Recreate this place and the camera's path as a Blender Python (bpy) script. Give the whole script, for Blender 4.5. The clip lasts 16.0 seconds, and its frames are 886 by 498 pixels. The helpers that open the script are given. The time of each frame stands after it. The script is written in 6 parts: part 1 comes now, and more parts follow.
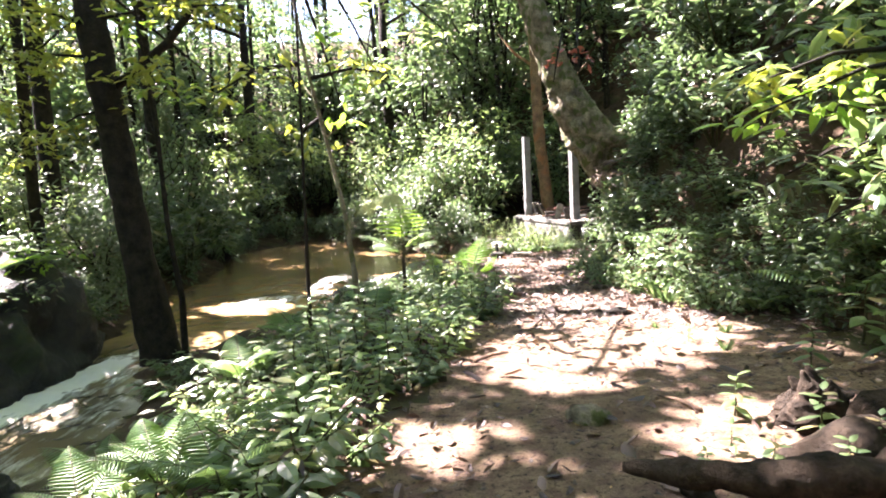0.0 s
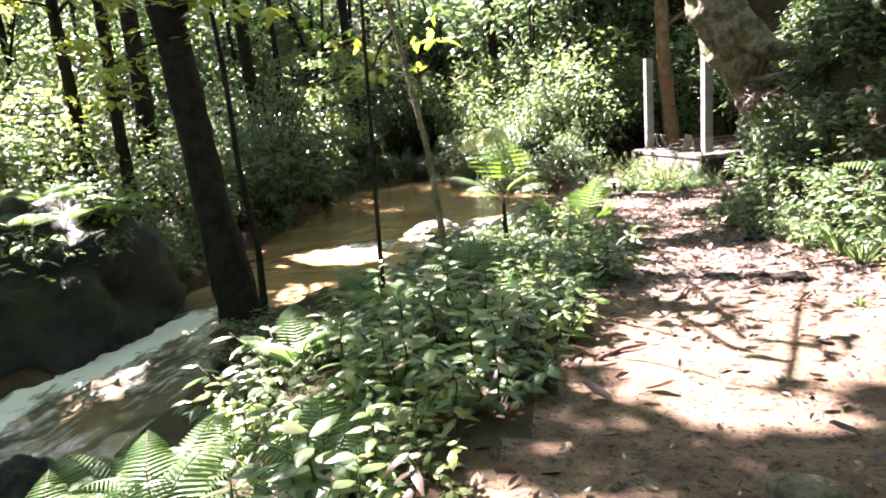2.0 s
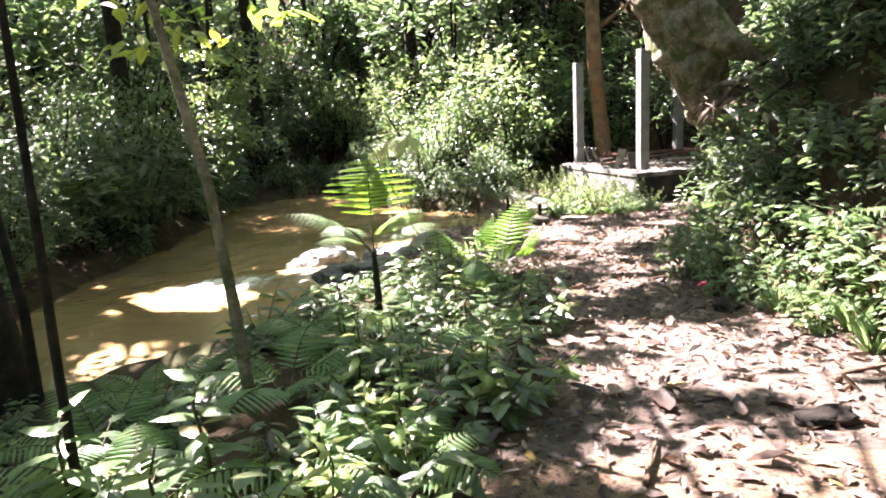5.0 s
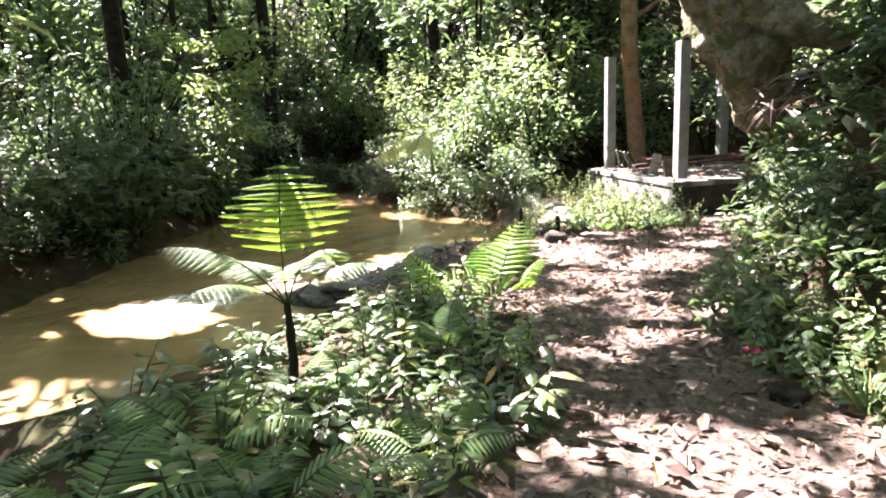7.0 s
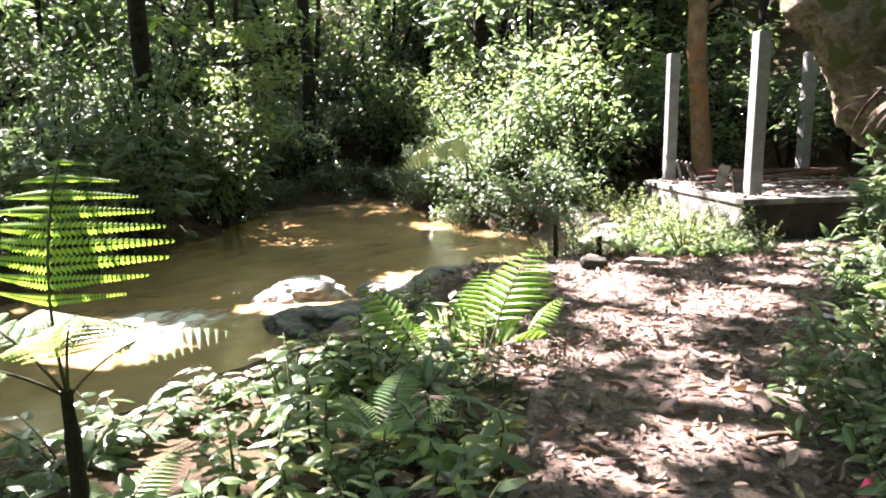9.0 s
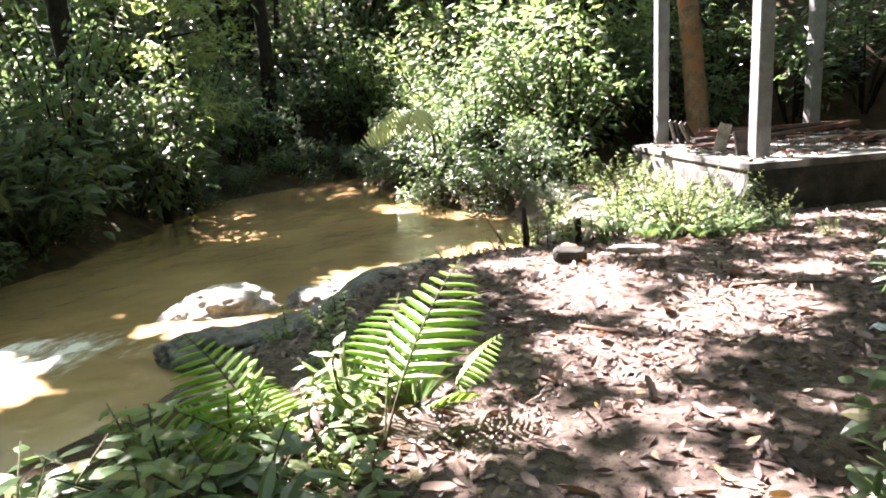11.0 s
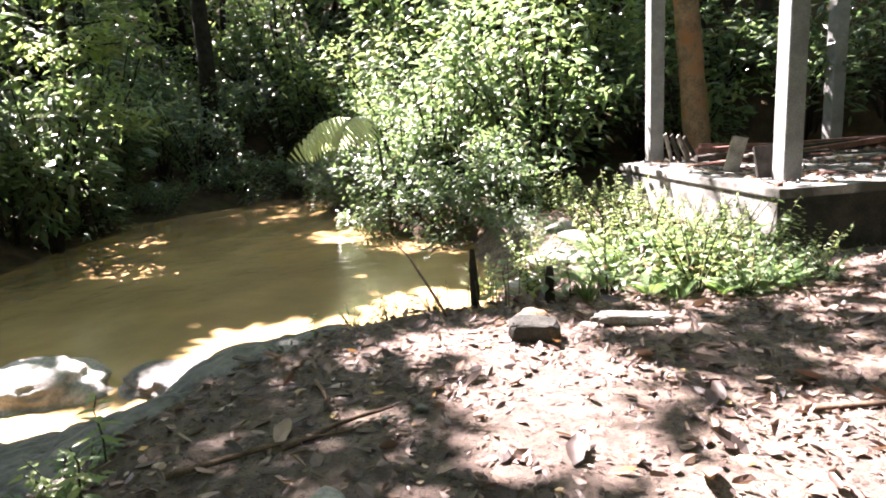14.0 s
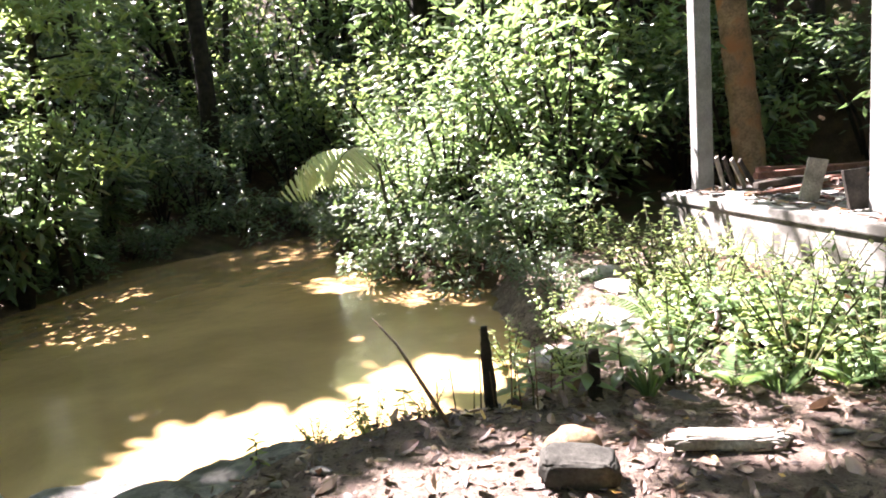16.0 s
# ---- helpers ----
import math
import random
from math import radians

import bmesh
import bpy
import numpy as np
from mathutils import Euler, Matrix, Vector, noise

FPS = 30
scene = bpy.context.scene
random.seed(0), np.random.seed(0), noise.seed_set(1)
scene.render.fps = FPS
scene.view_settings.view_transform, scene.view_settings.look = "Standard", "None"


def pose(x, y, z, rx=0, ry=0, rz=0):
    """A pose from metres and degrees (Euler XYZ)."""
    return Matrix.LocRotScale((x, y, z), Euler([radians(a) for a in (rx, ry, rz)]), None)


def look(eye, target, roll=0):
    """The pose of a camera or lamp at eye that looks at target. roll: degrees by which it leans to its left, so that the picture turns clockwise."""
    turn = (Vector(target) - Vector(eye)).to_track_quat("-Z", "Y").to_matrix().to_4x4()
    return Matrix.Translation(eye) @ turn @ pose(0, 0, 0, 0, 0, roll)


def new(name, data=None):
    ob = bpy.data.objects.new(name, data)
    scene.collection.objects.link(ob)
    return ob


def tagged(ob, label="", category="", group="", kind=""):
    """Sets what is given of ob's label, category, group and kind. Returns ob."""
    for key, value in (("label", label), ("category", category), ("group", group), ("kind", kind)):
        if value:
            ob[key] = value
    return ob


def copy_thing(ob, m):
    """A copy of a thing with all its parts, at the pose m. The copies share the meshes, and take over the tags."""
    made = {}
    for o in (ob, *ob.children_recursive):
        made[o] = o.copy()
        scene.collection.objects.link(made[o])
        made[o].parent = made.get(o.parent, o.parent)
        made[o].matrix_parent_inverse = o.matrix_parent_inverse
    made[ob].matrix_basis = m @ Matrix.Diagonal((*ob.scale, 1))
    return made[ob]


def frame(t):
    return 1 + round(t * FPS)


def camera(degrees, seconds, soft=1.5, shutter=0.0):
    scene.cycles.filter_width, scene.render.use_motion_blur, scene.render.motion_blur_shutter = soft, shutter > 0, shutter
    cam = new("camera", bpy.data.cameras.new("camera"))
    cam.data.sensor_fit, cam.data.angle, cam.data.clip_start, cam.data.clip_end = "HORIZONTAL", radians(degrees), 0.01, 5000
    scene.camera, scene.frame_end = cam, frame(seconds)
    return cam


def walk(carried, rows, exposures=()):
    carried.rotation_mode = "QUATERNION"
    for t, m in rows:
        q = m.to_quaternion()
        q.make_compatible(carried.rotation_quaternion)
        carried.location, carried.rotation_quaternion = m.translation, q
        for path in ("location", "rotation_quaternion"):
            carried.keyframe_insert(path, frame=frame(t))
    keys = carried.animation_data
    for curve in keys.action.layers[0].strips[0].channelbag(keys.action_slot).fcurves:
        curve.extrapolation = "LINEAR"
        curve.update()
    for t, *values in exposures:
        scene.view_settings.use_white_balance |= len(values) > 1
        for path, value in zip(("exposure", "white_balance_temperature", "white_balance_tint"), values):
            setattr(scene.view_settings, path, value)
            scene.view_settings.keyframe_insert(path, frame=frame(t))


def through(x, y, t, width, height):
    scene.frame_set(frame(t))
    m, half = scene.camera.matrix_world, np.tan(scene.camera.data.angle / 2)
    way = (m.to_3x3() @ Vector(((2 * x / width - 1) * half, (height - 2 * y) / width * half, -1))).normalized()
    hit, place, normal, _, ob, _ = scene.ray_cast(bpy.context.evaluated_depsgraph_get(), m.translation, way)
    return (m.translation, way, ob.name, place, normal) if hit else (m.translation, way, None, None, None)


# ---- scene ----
cam = camera(69.0, 16.0, 1.9)
METRES, EYE, TILT, LEAN, TURN = 15.0, 1.5, -5.578, 1.104, 0.0
EXPOSURE, KELVIN, TINT = 4.06, 6350, 29
ROWS = [
    (0.0, 0.0, 0.0, 0.0, -0.03, -0.99, 1.91),
    (0.5, -0.0007, 0.0283, 0.0017, -0.52, -2.44, 4.4),
    (1.0, -0.0008, 0.0574, 0.0045, 6.41, -3.19, 4.63),
    (1.5, -0.0019, 0.0889, 0.0044, 4.79, -4.93, 2.74),
    (2.0, -0.0006, 0.1175, 0.0037, 9.47, -6.13, 2.82),
    (2.5, 0.0022, 0.1527, 0.0053, 7.57, -7.91, 1.46),
    (3.0, 0.0038, 0.1847, 0.0062, 6.54, -6.2, 2.62),
    (3.5, 0.0097, 0.2175, 0.0058, 9.34, -6.73, 3.22),
    (4.0, 0.0132, 0.2495, 0.0097, 6.15, -4.9, 2.93),
    (4.5, 0.0181, 0.2805, 0.0135, 5.32, -6.04, 4.25),
    (5.0, 0.0236, 0.3126, 0.0212, 3.51, -5.91, 1.94),
    (7.5, 0.066, 0.4624, 0.0346, 7.03, -6.06, 0.71),
    (8.0, 0.0741, 0.495, 0.035, 5.49, -4.03, 1.7),
    (8.5, 0.0819, 0.5267, 0.0341, 11.81, -5.7, 4.29),
    (9.0, 0.0849, 0.5605, 0.0345, 12.02, -5.48, -0.9),
    (9.5, 0.0896, 0.5958, 0.0347, 13.78, -7.37, 2.76),
    (10.0, 0.097, 0.628, 0.0384, 11.44, -7.93, 1.9),
    (12.5, 0.1072, 0.7842, 0.0382, 11.71, -7.5, 2.0),
    (13.0, 0.1077, 0.815, 0.0394, 8.77, -6.86, 1.32),
    (13.5, 0.1089, 0.8437, 0.0405, 11.92, -6.86, 3.29),
    (14.0, 0.1109, 0.8735, 0.0412, 9.93, -6.44, 1.35),
    (14.5, 0.1088, 0.9017, 0.0442, 7.47, -6.35, 2.14),
    (15.0, 0.1094, 0.9297, 0.0474, 10.44, -6.11, 1.9),
    (15.5, 0.107, 0.9577, 0.049, 10.66, -3.82, 3.03),
    (16.0, 0.1031, 0.9848, 0.0508, 11.97, -3.91, 2.96),
]
walk(cam, [(t, pose(0, 0, EYE, TILT, LEAN, TURN) @ pose(METRES * x, METRES * y, METRES * z, 90 + pitch, roll, yaw)) for t, x, y, z, yaw, pitch, roll in ROWS],
     [(0.0, EXPOSURE, KELVIN, TINT), (16.0, EXPOSURE, KELVIN, TINT)])

# ---- light ----
SUN = Vector((-0.50, 0.38, 0.86)).normalized()      # the way to the sun
world = bpy.data.worlds.new("sky")
scene.world = world
world.use_nodes = True
wn, wl_ = world.node_tree.nodes, world.node_tree.links
sky = wn.new("ShaderNodeTexSky")
sky.sky_type, sky.sun_disc = "NISHITA", False
sky.sun_elevation = math.asin(SUN.z)
sky.sun_rotation = math.atan2(SUN.x, SUN.y)
wl_.new(sky.outputs["Color"], wn["Background"].inputs["Color"])
wn["Background"].inputs["Strength"].default_value = 0.05
sun_data = bpy.data.lights.new("sun", "SUN")
sun_data.energy, sun_data.angle, sun_data.color = 5.0, radians(0.53), (1.0, 0.95, 0.86)
sun = new("sun", sun_data)
sun.matrix_world = look((0, 0, 30), Vector((0, 0, 30)) - SUN)

# ---- materials ----


def material(name):
    m = bpy.data.materials.new(name)
    m.use_nodes = True
    nt = m.node_tree
    return m, nt.nodes, nt.links, nt.nodes["Principled BSDF"]


def noise_node(n, l, scale, detail=4.0, rough=0.55, coords="Object"):
    tc, no = n.new("ShaderNodeTexCoord"), n.new("ShaderNodeTexNoise")
    no.inputs["Scale"].default_value, no.inputs["Detail"].default_value, no.inputs["Roughness"].default_value = scale, detail, rough
    l.new(tc.outputs[coords], no.inputs["Vector"])
    return no.outputs["Fac"]


def ramp(n, l, fac, stops):
    r = n.new("ShaderNodeValToRGB")
    e = r.color_ramp.elements
    while len(e) < len(stops):
        e.new(0.5)
    for el, (p, c) in zip(e, stops):
        el.position, el.color = p, (*c, 1)
    l.new(fac, r.inputs["Fac"])
    return r.outputs["Color"]


def mixc(n, l, fac, a, b, mode="MIX"):
    m = n.new("ShaderNodeMix")
    m.data_type, m.blend_type = "RGBA", mode
    for sock, v in ((m.inputs[0], fac), (m.inputs[6], a), (m.inputs[7], b)):
        if isinstance(v, (int, float)):
            sock.default_value = v
        elif isinstance(v, tuple):
            sock.default_value = (*v, 1)
        else:
            l.new(v, sock)
    return m.outputs[2]


def bump(n, l, p, height, strength=0.4, distance=0.02):
    b = n.new("ShaderNodeBump")
    b.inputs["Strength"].default_value, b.inputs["Distance"].default_value = strength, distance
    l.new(height, b.inputs["Height"])
    l.new(b.outputs["Normal"], p.inputs["Normal"])


def rough_material(name, stops, scale, fine, roughness=0.8, strength=0.5, distance=0.02, second=None, second_scale=1.2, second_at=(0.52, 0.66)):
    """Two scales of colour noise with relief; second: a stain colour in large patches."""
    m, n, l, p = material(name)
    col = ramp(n, l, noise_node(n, l, scale), stops)
    f = noise_node(n, l, fine, 8, 0.72)
    col = mixc(n, l, 0.65, col, ramp(n, l, f, [(0.34, (0.18, 0.18, 0.18)), (0.62, (1, 1, 1))]), "MULTIPLY")
    if second:
        mask = ramp(n, l, noise_node(n, l, second_scale, 5), [(second_at[0], (0, 0, 0)), (second_at[1], (1, 1, 1))])
        col = mixc(n, l, mask, col, second)
    l.new(col, p.inputs["Base Color"])
    p.inputs["Roughness"].default_value = roughness
    p.inputs["Specular IOR Level"].default_value = 0.5 if roughness < 0.65 else 0.15
    bump(n, l, p, f, strength, distance)
    return m


def leaf_material(name, stops, translucent, through=0.35, roughness=0.38, specular=0.5):
    """Waxy leaf: colour differs leaf by leaf, light shines through."""
    m, n, l, p = material(name)
    g = n.new("ShaderNodeNewGeometry")
    oi = n.new("ShaderNodeObjectInfo")
    add = n.new("ShaderNodeMath")
    add.operation = "ADD"
    l.new(g.outputs["Random Per Island"], add.inputs[0])
    l.new(oi.outputs["Random"], add.inputs[1])
    fr = n.new("ShaderNodeMath")
    fr.operation = "FRACT"
    l.new(add.outputs[0], fr.inputs[0])
    col = ramp(n, l, fr.outputs[0], stops)
    blotch = noise_node(n, l, 18, 3)
    col = mixc(n, l, 0.3, col, ramp(n, l, blotch, [(0.35, (0.45, 0.45, 0.4)), (0.65, (1, 1, 1))]), "MULTIPLY")
    l.new(col, p.inputs["Base Color"])
    p.inputs["Roughness"].default_value = roughness
    p.inputs["Specular IOR Level"].default_value = specular
    tr = n.new("ShaderNodeBsdfTranslucent")
    l.new(mixc(n, l, 0.75, col, translucent), tr.inputs["Color"])
    mx = n.new("ShaderNodeMixShader")
    mx.inputs[0].default_value = through
    l.new(p.outputs[0], mx.inputs[1])
    l.new(tr.outputs[0], mx.inputs[2])
    l.new(mx.outputs[0], n["Material Output"].inputs["Surface"])
    return m


LEAF_DARK = leaf_material("leaf_dark", [(0.0, (0.036, 0.058, 0.03)), (0.5, (0.066, 0.102, 0.048)), (0.85, (0.105, 0.148, 0.064)), (1.0, (0.14, 0.12, 0.06))], (0.16, 0.26, 0.085), 0.34, 0.36, 0.6)
LEAF_MID = leaf_material("leaf_mid", [(0.0, (0.05, 0.084, 0.038)), (0.5, (0.085, 0.138, 0.058)), (0.9, (0.13, 0.18, 0.072)), (1.0, (0.24, 0.16, 0.08))], (0.23, 0.36, 0.115), 0.4, 0.36, 0.6)
# brighter leaf greens: part of the sunlight is put into their colour
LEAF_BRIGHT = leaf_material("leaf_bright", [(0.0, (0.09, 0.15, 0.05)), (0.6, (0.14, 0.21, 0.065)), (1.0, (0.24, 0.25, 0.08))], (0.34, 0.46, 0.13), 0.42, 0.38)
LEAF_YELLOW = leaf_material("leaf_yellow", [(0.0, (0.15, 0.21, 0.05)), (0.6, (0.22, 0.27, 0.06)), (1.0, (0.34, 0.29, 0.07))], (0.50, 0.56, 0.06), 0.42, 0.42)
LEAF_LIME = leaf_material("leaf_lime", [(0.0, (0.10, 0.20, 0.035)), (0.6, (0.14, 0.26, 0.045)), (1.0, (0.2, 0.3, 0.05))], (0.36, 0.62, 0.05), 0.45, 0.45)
LEAF_FERN = leaf_material("leaf_fern", [(0.0, (0.07, 0.135, 0.055)), (0.6, (0.105, 0.18, 0.07)), (1.0, (0.16, 0.22, 0.075))], (0.26, 0.42, 0.08), 0.34, 0.5)
LEAF_SUN_PALE = leaf_material("leaf_sun_pale", [(0.0, (0.26, 0.34, 0.16)), (0.6, (0.36, 0.42, 0.22)), (1.0, (0.46, 0.48, 0.26))], (0.58, 0.66, 0.38), 0.5, 0.35)
LEAF_DEAD = leaf_material("leaf_dead", [(0.0, (0.022, 0.015, 0.013)), (0.4, (0.065, 0.041, 0.033)), (0.7, (0.125, 0.078, 0.062)), (0.9, (0.26, 0.175, 0.135)), (0.97, (0.38, 0.28, 0.21)), (1.0, (0.45, 0.27, 0.07))], (0.25, 0.13, 0.06), 0.08, 0.5, 0.4)
BARK_DARK = rough_material("bark_dark", [(0.3, (0.012, 0.010, 0.008)), (0.7, (0.040, 0.032, 0.025))], 6, 38, 0.85, 0.9, 0.03)
BARK_BROWN = rough_material("bark_brown", [(0.3, (0.12, 0.075, 0.045)), (0.7, (0.30, 0.20, 0.12))], 4, 30, 0.85, 0.8, 0.02, (0.20, 0.09, 0.04), 2.0)
BARK_MOSS = rough_material("bark_moss", [(0.3, (0.10, 0.085, 0.055)), (0.7, (0.46, 0.40, 0.29))], 5, 26, 0.9, 1.0, 0.06, (0.10, 0.12, 0.045), 6.0, (0.52, 0.6))
STEM = rough_material("stem_green_brown", [(0.3, (0.04, 0.05, 0.02)), (0.7, (0.10, 0.09, 0.045))], 8, 50, 0.7)
ROCK_DARK = rough_material("rock_dark", [(0.3, (0.006, 0.006, 0.005)), (0.7, (0.030, 0.027, 0.022))], 2.2, 12, 0.6, 1.0, 0.08, (0.03, 0.045, 0.015), 1.1)
ROCK_PALE = rough_material("rock_pale", [(0.3, (0.22, 0.20, 0.17)), (0.7, (0.48, 0.45, 0.40))], 3, 30, 0.55, 0.6, 0.03, (0.10, 0.09, 0.07), 1.6, (0.55, 0.65))
ROCK_GREY = rough_material("rock_grey", [(0.3, (0.07, 0.067, 0.062)), (0.7, (0.24, 0.225, 0.2))], 5, 22, 0.42, 0.8, 0.05, (0.035, 0.034, 0.028), 7, (0.5, 0.6))
ROTTEN = rough_material("rotten_wood", [(0.3, (0.015, 0.011, 0.008)), (0.7, (0.085, 0.06, 0.042))], 7, 14, 0.9, 1.0, 0.08, (0.05, 0.037, 0.026), 9.0)
CONCRETE = rough_material("concrete_weathered", [(0.3, (0.21, 0.205, 0.19)), (0.7, (0.34, 0.33, 0.305))], 3.5, 60, 0.85, 0.35, 0.01, (0.07, 0.068, 0.06), 1.9, (0.44, 0.60))
CONCRETE_POST = rough_material("concrete_post", [(0.3, (0.15, 0.148, 0.142)), (0.7, (0.27, 0.268, 0.26))], 2.5, 55, 0.8, 0.3, 0.01, (0.12, 0.12, 0.11), 2.4, (0.52, 0.68))
CONCRETE_DARK = rough_material("concrete_dark", [(0.3, (0.02, 0.02, 0.017)), (0.7, (0.06, 0.058, 0.05))], 3.0, 40, 0.9, 0.5, 0.02)
PLANK_RED = rough_material("plank_red", [(0.3, (0.11, 0.05, 0.04)), (0.7, (0.26, 0.13, 0.10))], 5, 45, 0.75, 0.5, 0.01)
PLANK_GREY = rough_material("plank_grey", [(0.3, (0.16, 0.14, 0.12)), (0.7, (0.42, 0.38, 0.33))], 5, 45, 0.8, 0.5, 0.01)
PLANK_DARK = rough_material("plank_dark", [(0.3, (0.02, 0.018, 0.016)), (0.7, (0.07, 0.06, 0.05))], 5, 45, 0.8, 0.5, 0.01)
TWIG = rough_material("twig_brown", [(0.3, (0.07, 0.045, 0.03)), (0.7, (0.20, 0.13, 0.09))], 12, 60, 0.85)
PINK = rough_material("plastic_pink", [(0.3, (0.5, 0.04, 0.12)), (0.7, (0.7, 0.07, 0.18))], 8, 40, 0.5)
WHITE_BAG = rough_material("plastic_white", [(0.3, (0.6, 0.62, 0.64)), (0.7, (0.75, 0.77, 0.8))], 8, 40, 0.4)


def soil_material(name="sandy_soil", tones=((0.32, 0.215, 0.14), (0.45, 0.315, 0.205), (0.56, 0.40, 0.25)), patch=(0.27, 0.165, 0.12)):
    m, n, l, p = material(name)
    big = noise_node(n, l, 0.9, 5)
    col = ramp(n, l, big, [(0.3, tones[0]), (0.5, tones[1]), (0.7, tones[2])])
    mid = noise_node(n, l, 7, 6, 0.7)
    col = mixc(n, l, ramp(n, l, mid, [(0.42, (0, 0, 0)), (0.6, (1, 1, 1))]), col, patch)
    crumbs = noise_node(n, l, 24, 7, 0.75)
    col = mixc(n, l, ramp(n, l, crumbs, [(0.54, (0, 0, 0)), (0.6, (1, 1, 1))]), col, (0.085, 0.06, 0.046))
    fine = noise_node(n, l, 85, 8, 0.8)
    col = mixc(n, l, 0.85, col, ramp(n, l, fine, [(0.32, (0.35, 0.35, 0.35)), (0.65, (1.0, 1.0, 1.0))]), "MULTIPLY")
    l.new(col, p.inputs["Base Color"])
    p.inputs["Roughness"].default_value = 0.92
    p.inputs["Specular IOR Level"].default_value = 0.2
    h = n.new("ShaderNodeMath")
    h.operation = "ADD"
    l.new(crumbs, h.inputs[0])
    l.new(fine, h.inputs[1])
    bump(n, l, p, h.outputs[0], 1.0, 0.05)
    return m


def humus_material():
    return rough_material("forest_humus", [(0.3, (0.035, 0.024, 0.016)), (0.7, (0.12, 0.08, 0.05))], 3, 40, 0.95, 0.8, 0.04, (0.05, 0.055, 0.022), 0.8)


def water_material():
    """Muddy water; foam follows the mesh's froth value in streaks along the current."""
    m, n, l, p = material("muddy_water")
    tc = n.new("ShaderNodeTexCoord")
    axes = []
    for way in ((6.5, -1.2, 0), (0.35, 1.9, 0)):
        dot = n.new("ShaderNodeVectorMath")
        dot.operation = "DOT_PRODUCT"
        dot.inputs[1].default_value = way
        l.new(tc.outputs["Object"], dot.inputs[0])
        axes.append(dot.outputs["Value"])
    joined = n.new("ShaderNodeCombineXYZ")
    l.new(axes[0], joined.inputs[0])
    l.new(axes[1], joined.inputs[1])
    streak = n.new("ShaderNodeTexNoise")
    streak.inputs["Scale"].default_value, streak.inputs["Detail"].default_value, streak.inputs["Roughness"].default_value = 1.0, 7, 0.7
    l.new(joined.outputs[0], streak.inputs["Vector"])
    froth = n.new("ShaderNodeAttribute")
    froth.attribute_name = "froth"
    total = n.new("ShaderNodeMath")
    total.operation = "ADD"
    l.new(froth.outputs["Fac"], total.inputs[0])
    l.new(streak.outputs["Fac"], total.inputs[1])
    foam = ramp(n, l, total.outputs[0], [(0.80, (0, 0, 0)), (1.0, (0.55, 0.55, 0.55)), (1.0, (1, 1, 1))])
    flow = noise_node(n, l, 0.35, 4)
    col = ramp(n, l, flow, [(0.35, (0.21, 0.137, 0.064)), (0.65, (0.34, 0.226, 0.106))])
    # the forest's dark reflection is painted in as a darker water colour
    dark_reflection = n.new("ShaderNodeAttribute")
    dark_reflection.attribute_name = "dark_reflection"
    col = mixc(n, l, dark_reflection.outputs["Fac"], col, (0.055, 0.055, 0.042))
    col = mixc(n, l, foam, col, (0.72, 0.69, 0.62))
    l.new(col, p.inputs["Base Color"])
    l.new(ramp(n, l, foam, [(0.0, (0.07, 0.07, 0.07)), (1.0, (0.5, 0.5, 0.5))]), p.inputs["Roughness"])
    p.inputs["IOR"].default_value = 1.33
    r = noise_node(n, l, 3.2, 5, 0.6)
    h = n.new("ShaderNodeMath")
    h.operation = "MULTIPLY_ADD"
    l.new(streak.outputs["Fac"], h.inputs[0])
    l.new(froth.outputs["Fac"], h.inputs[1])
    l.new(r, h.inputs[2])
    bump(n, l, p, h.outputs[0], 0.2, 0.06)
    return m


SOIL_DARK = soil_material("leafy_soil", ((0.21, 0.16, 0.13), (0.33, 0.255, 0.205), (0.46, 0.355, 0.27)), (0.18, 0.13, 0.108))
SOIL, HUMUS, WATER = soil_material(), humus_material(), water_material()

# ---- mesh tools ----
rng = np.random.default_rng(7)


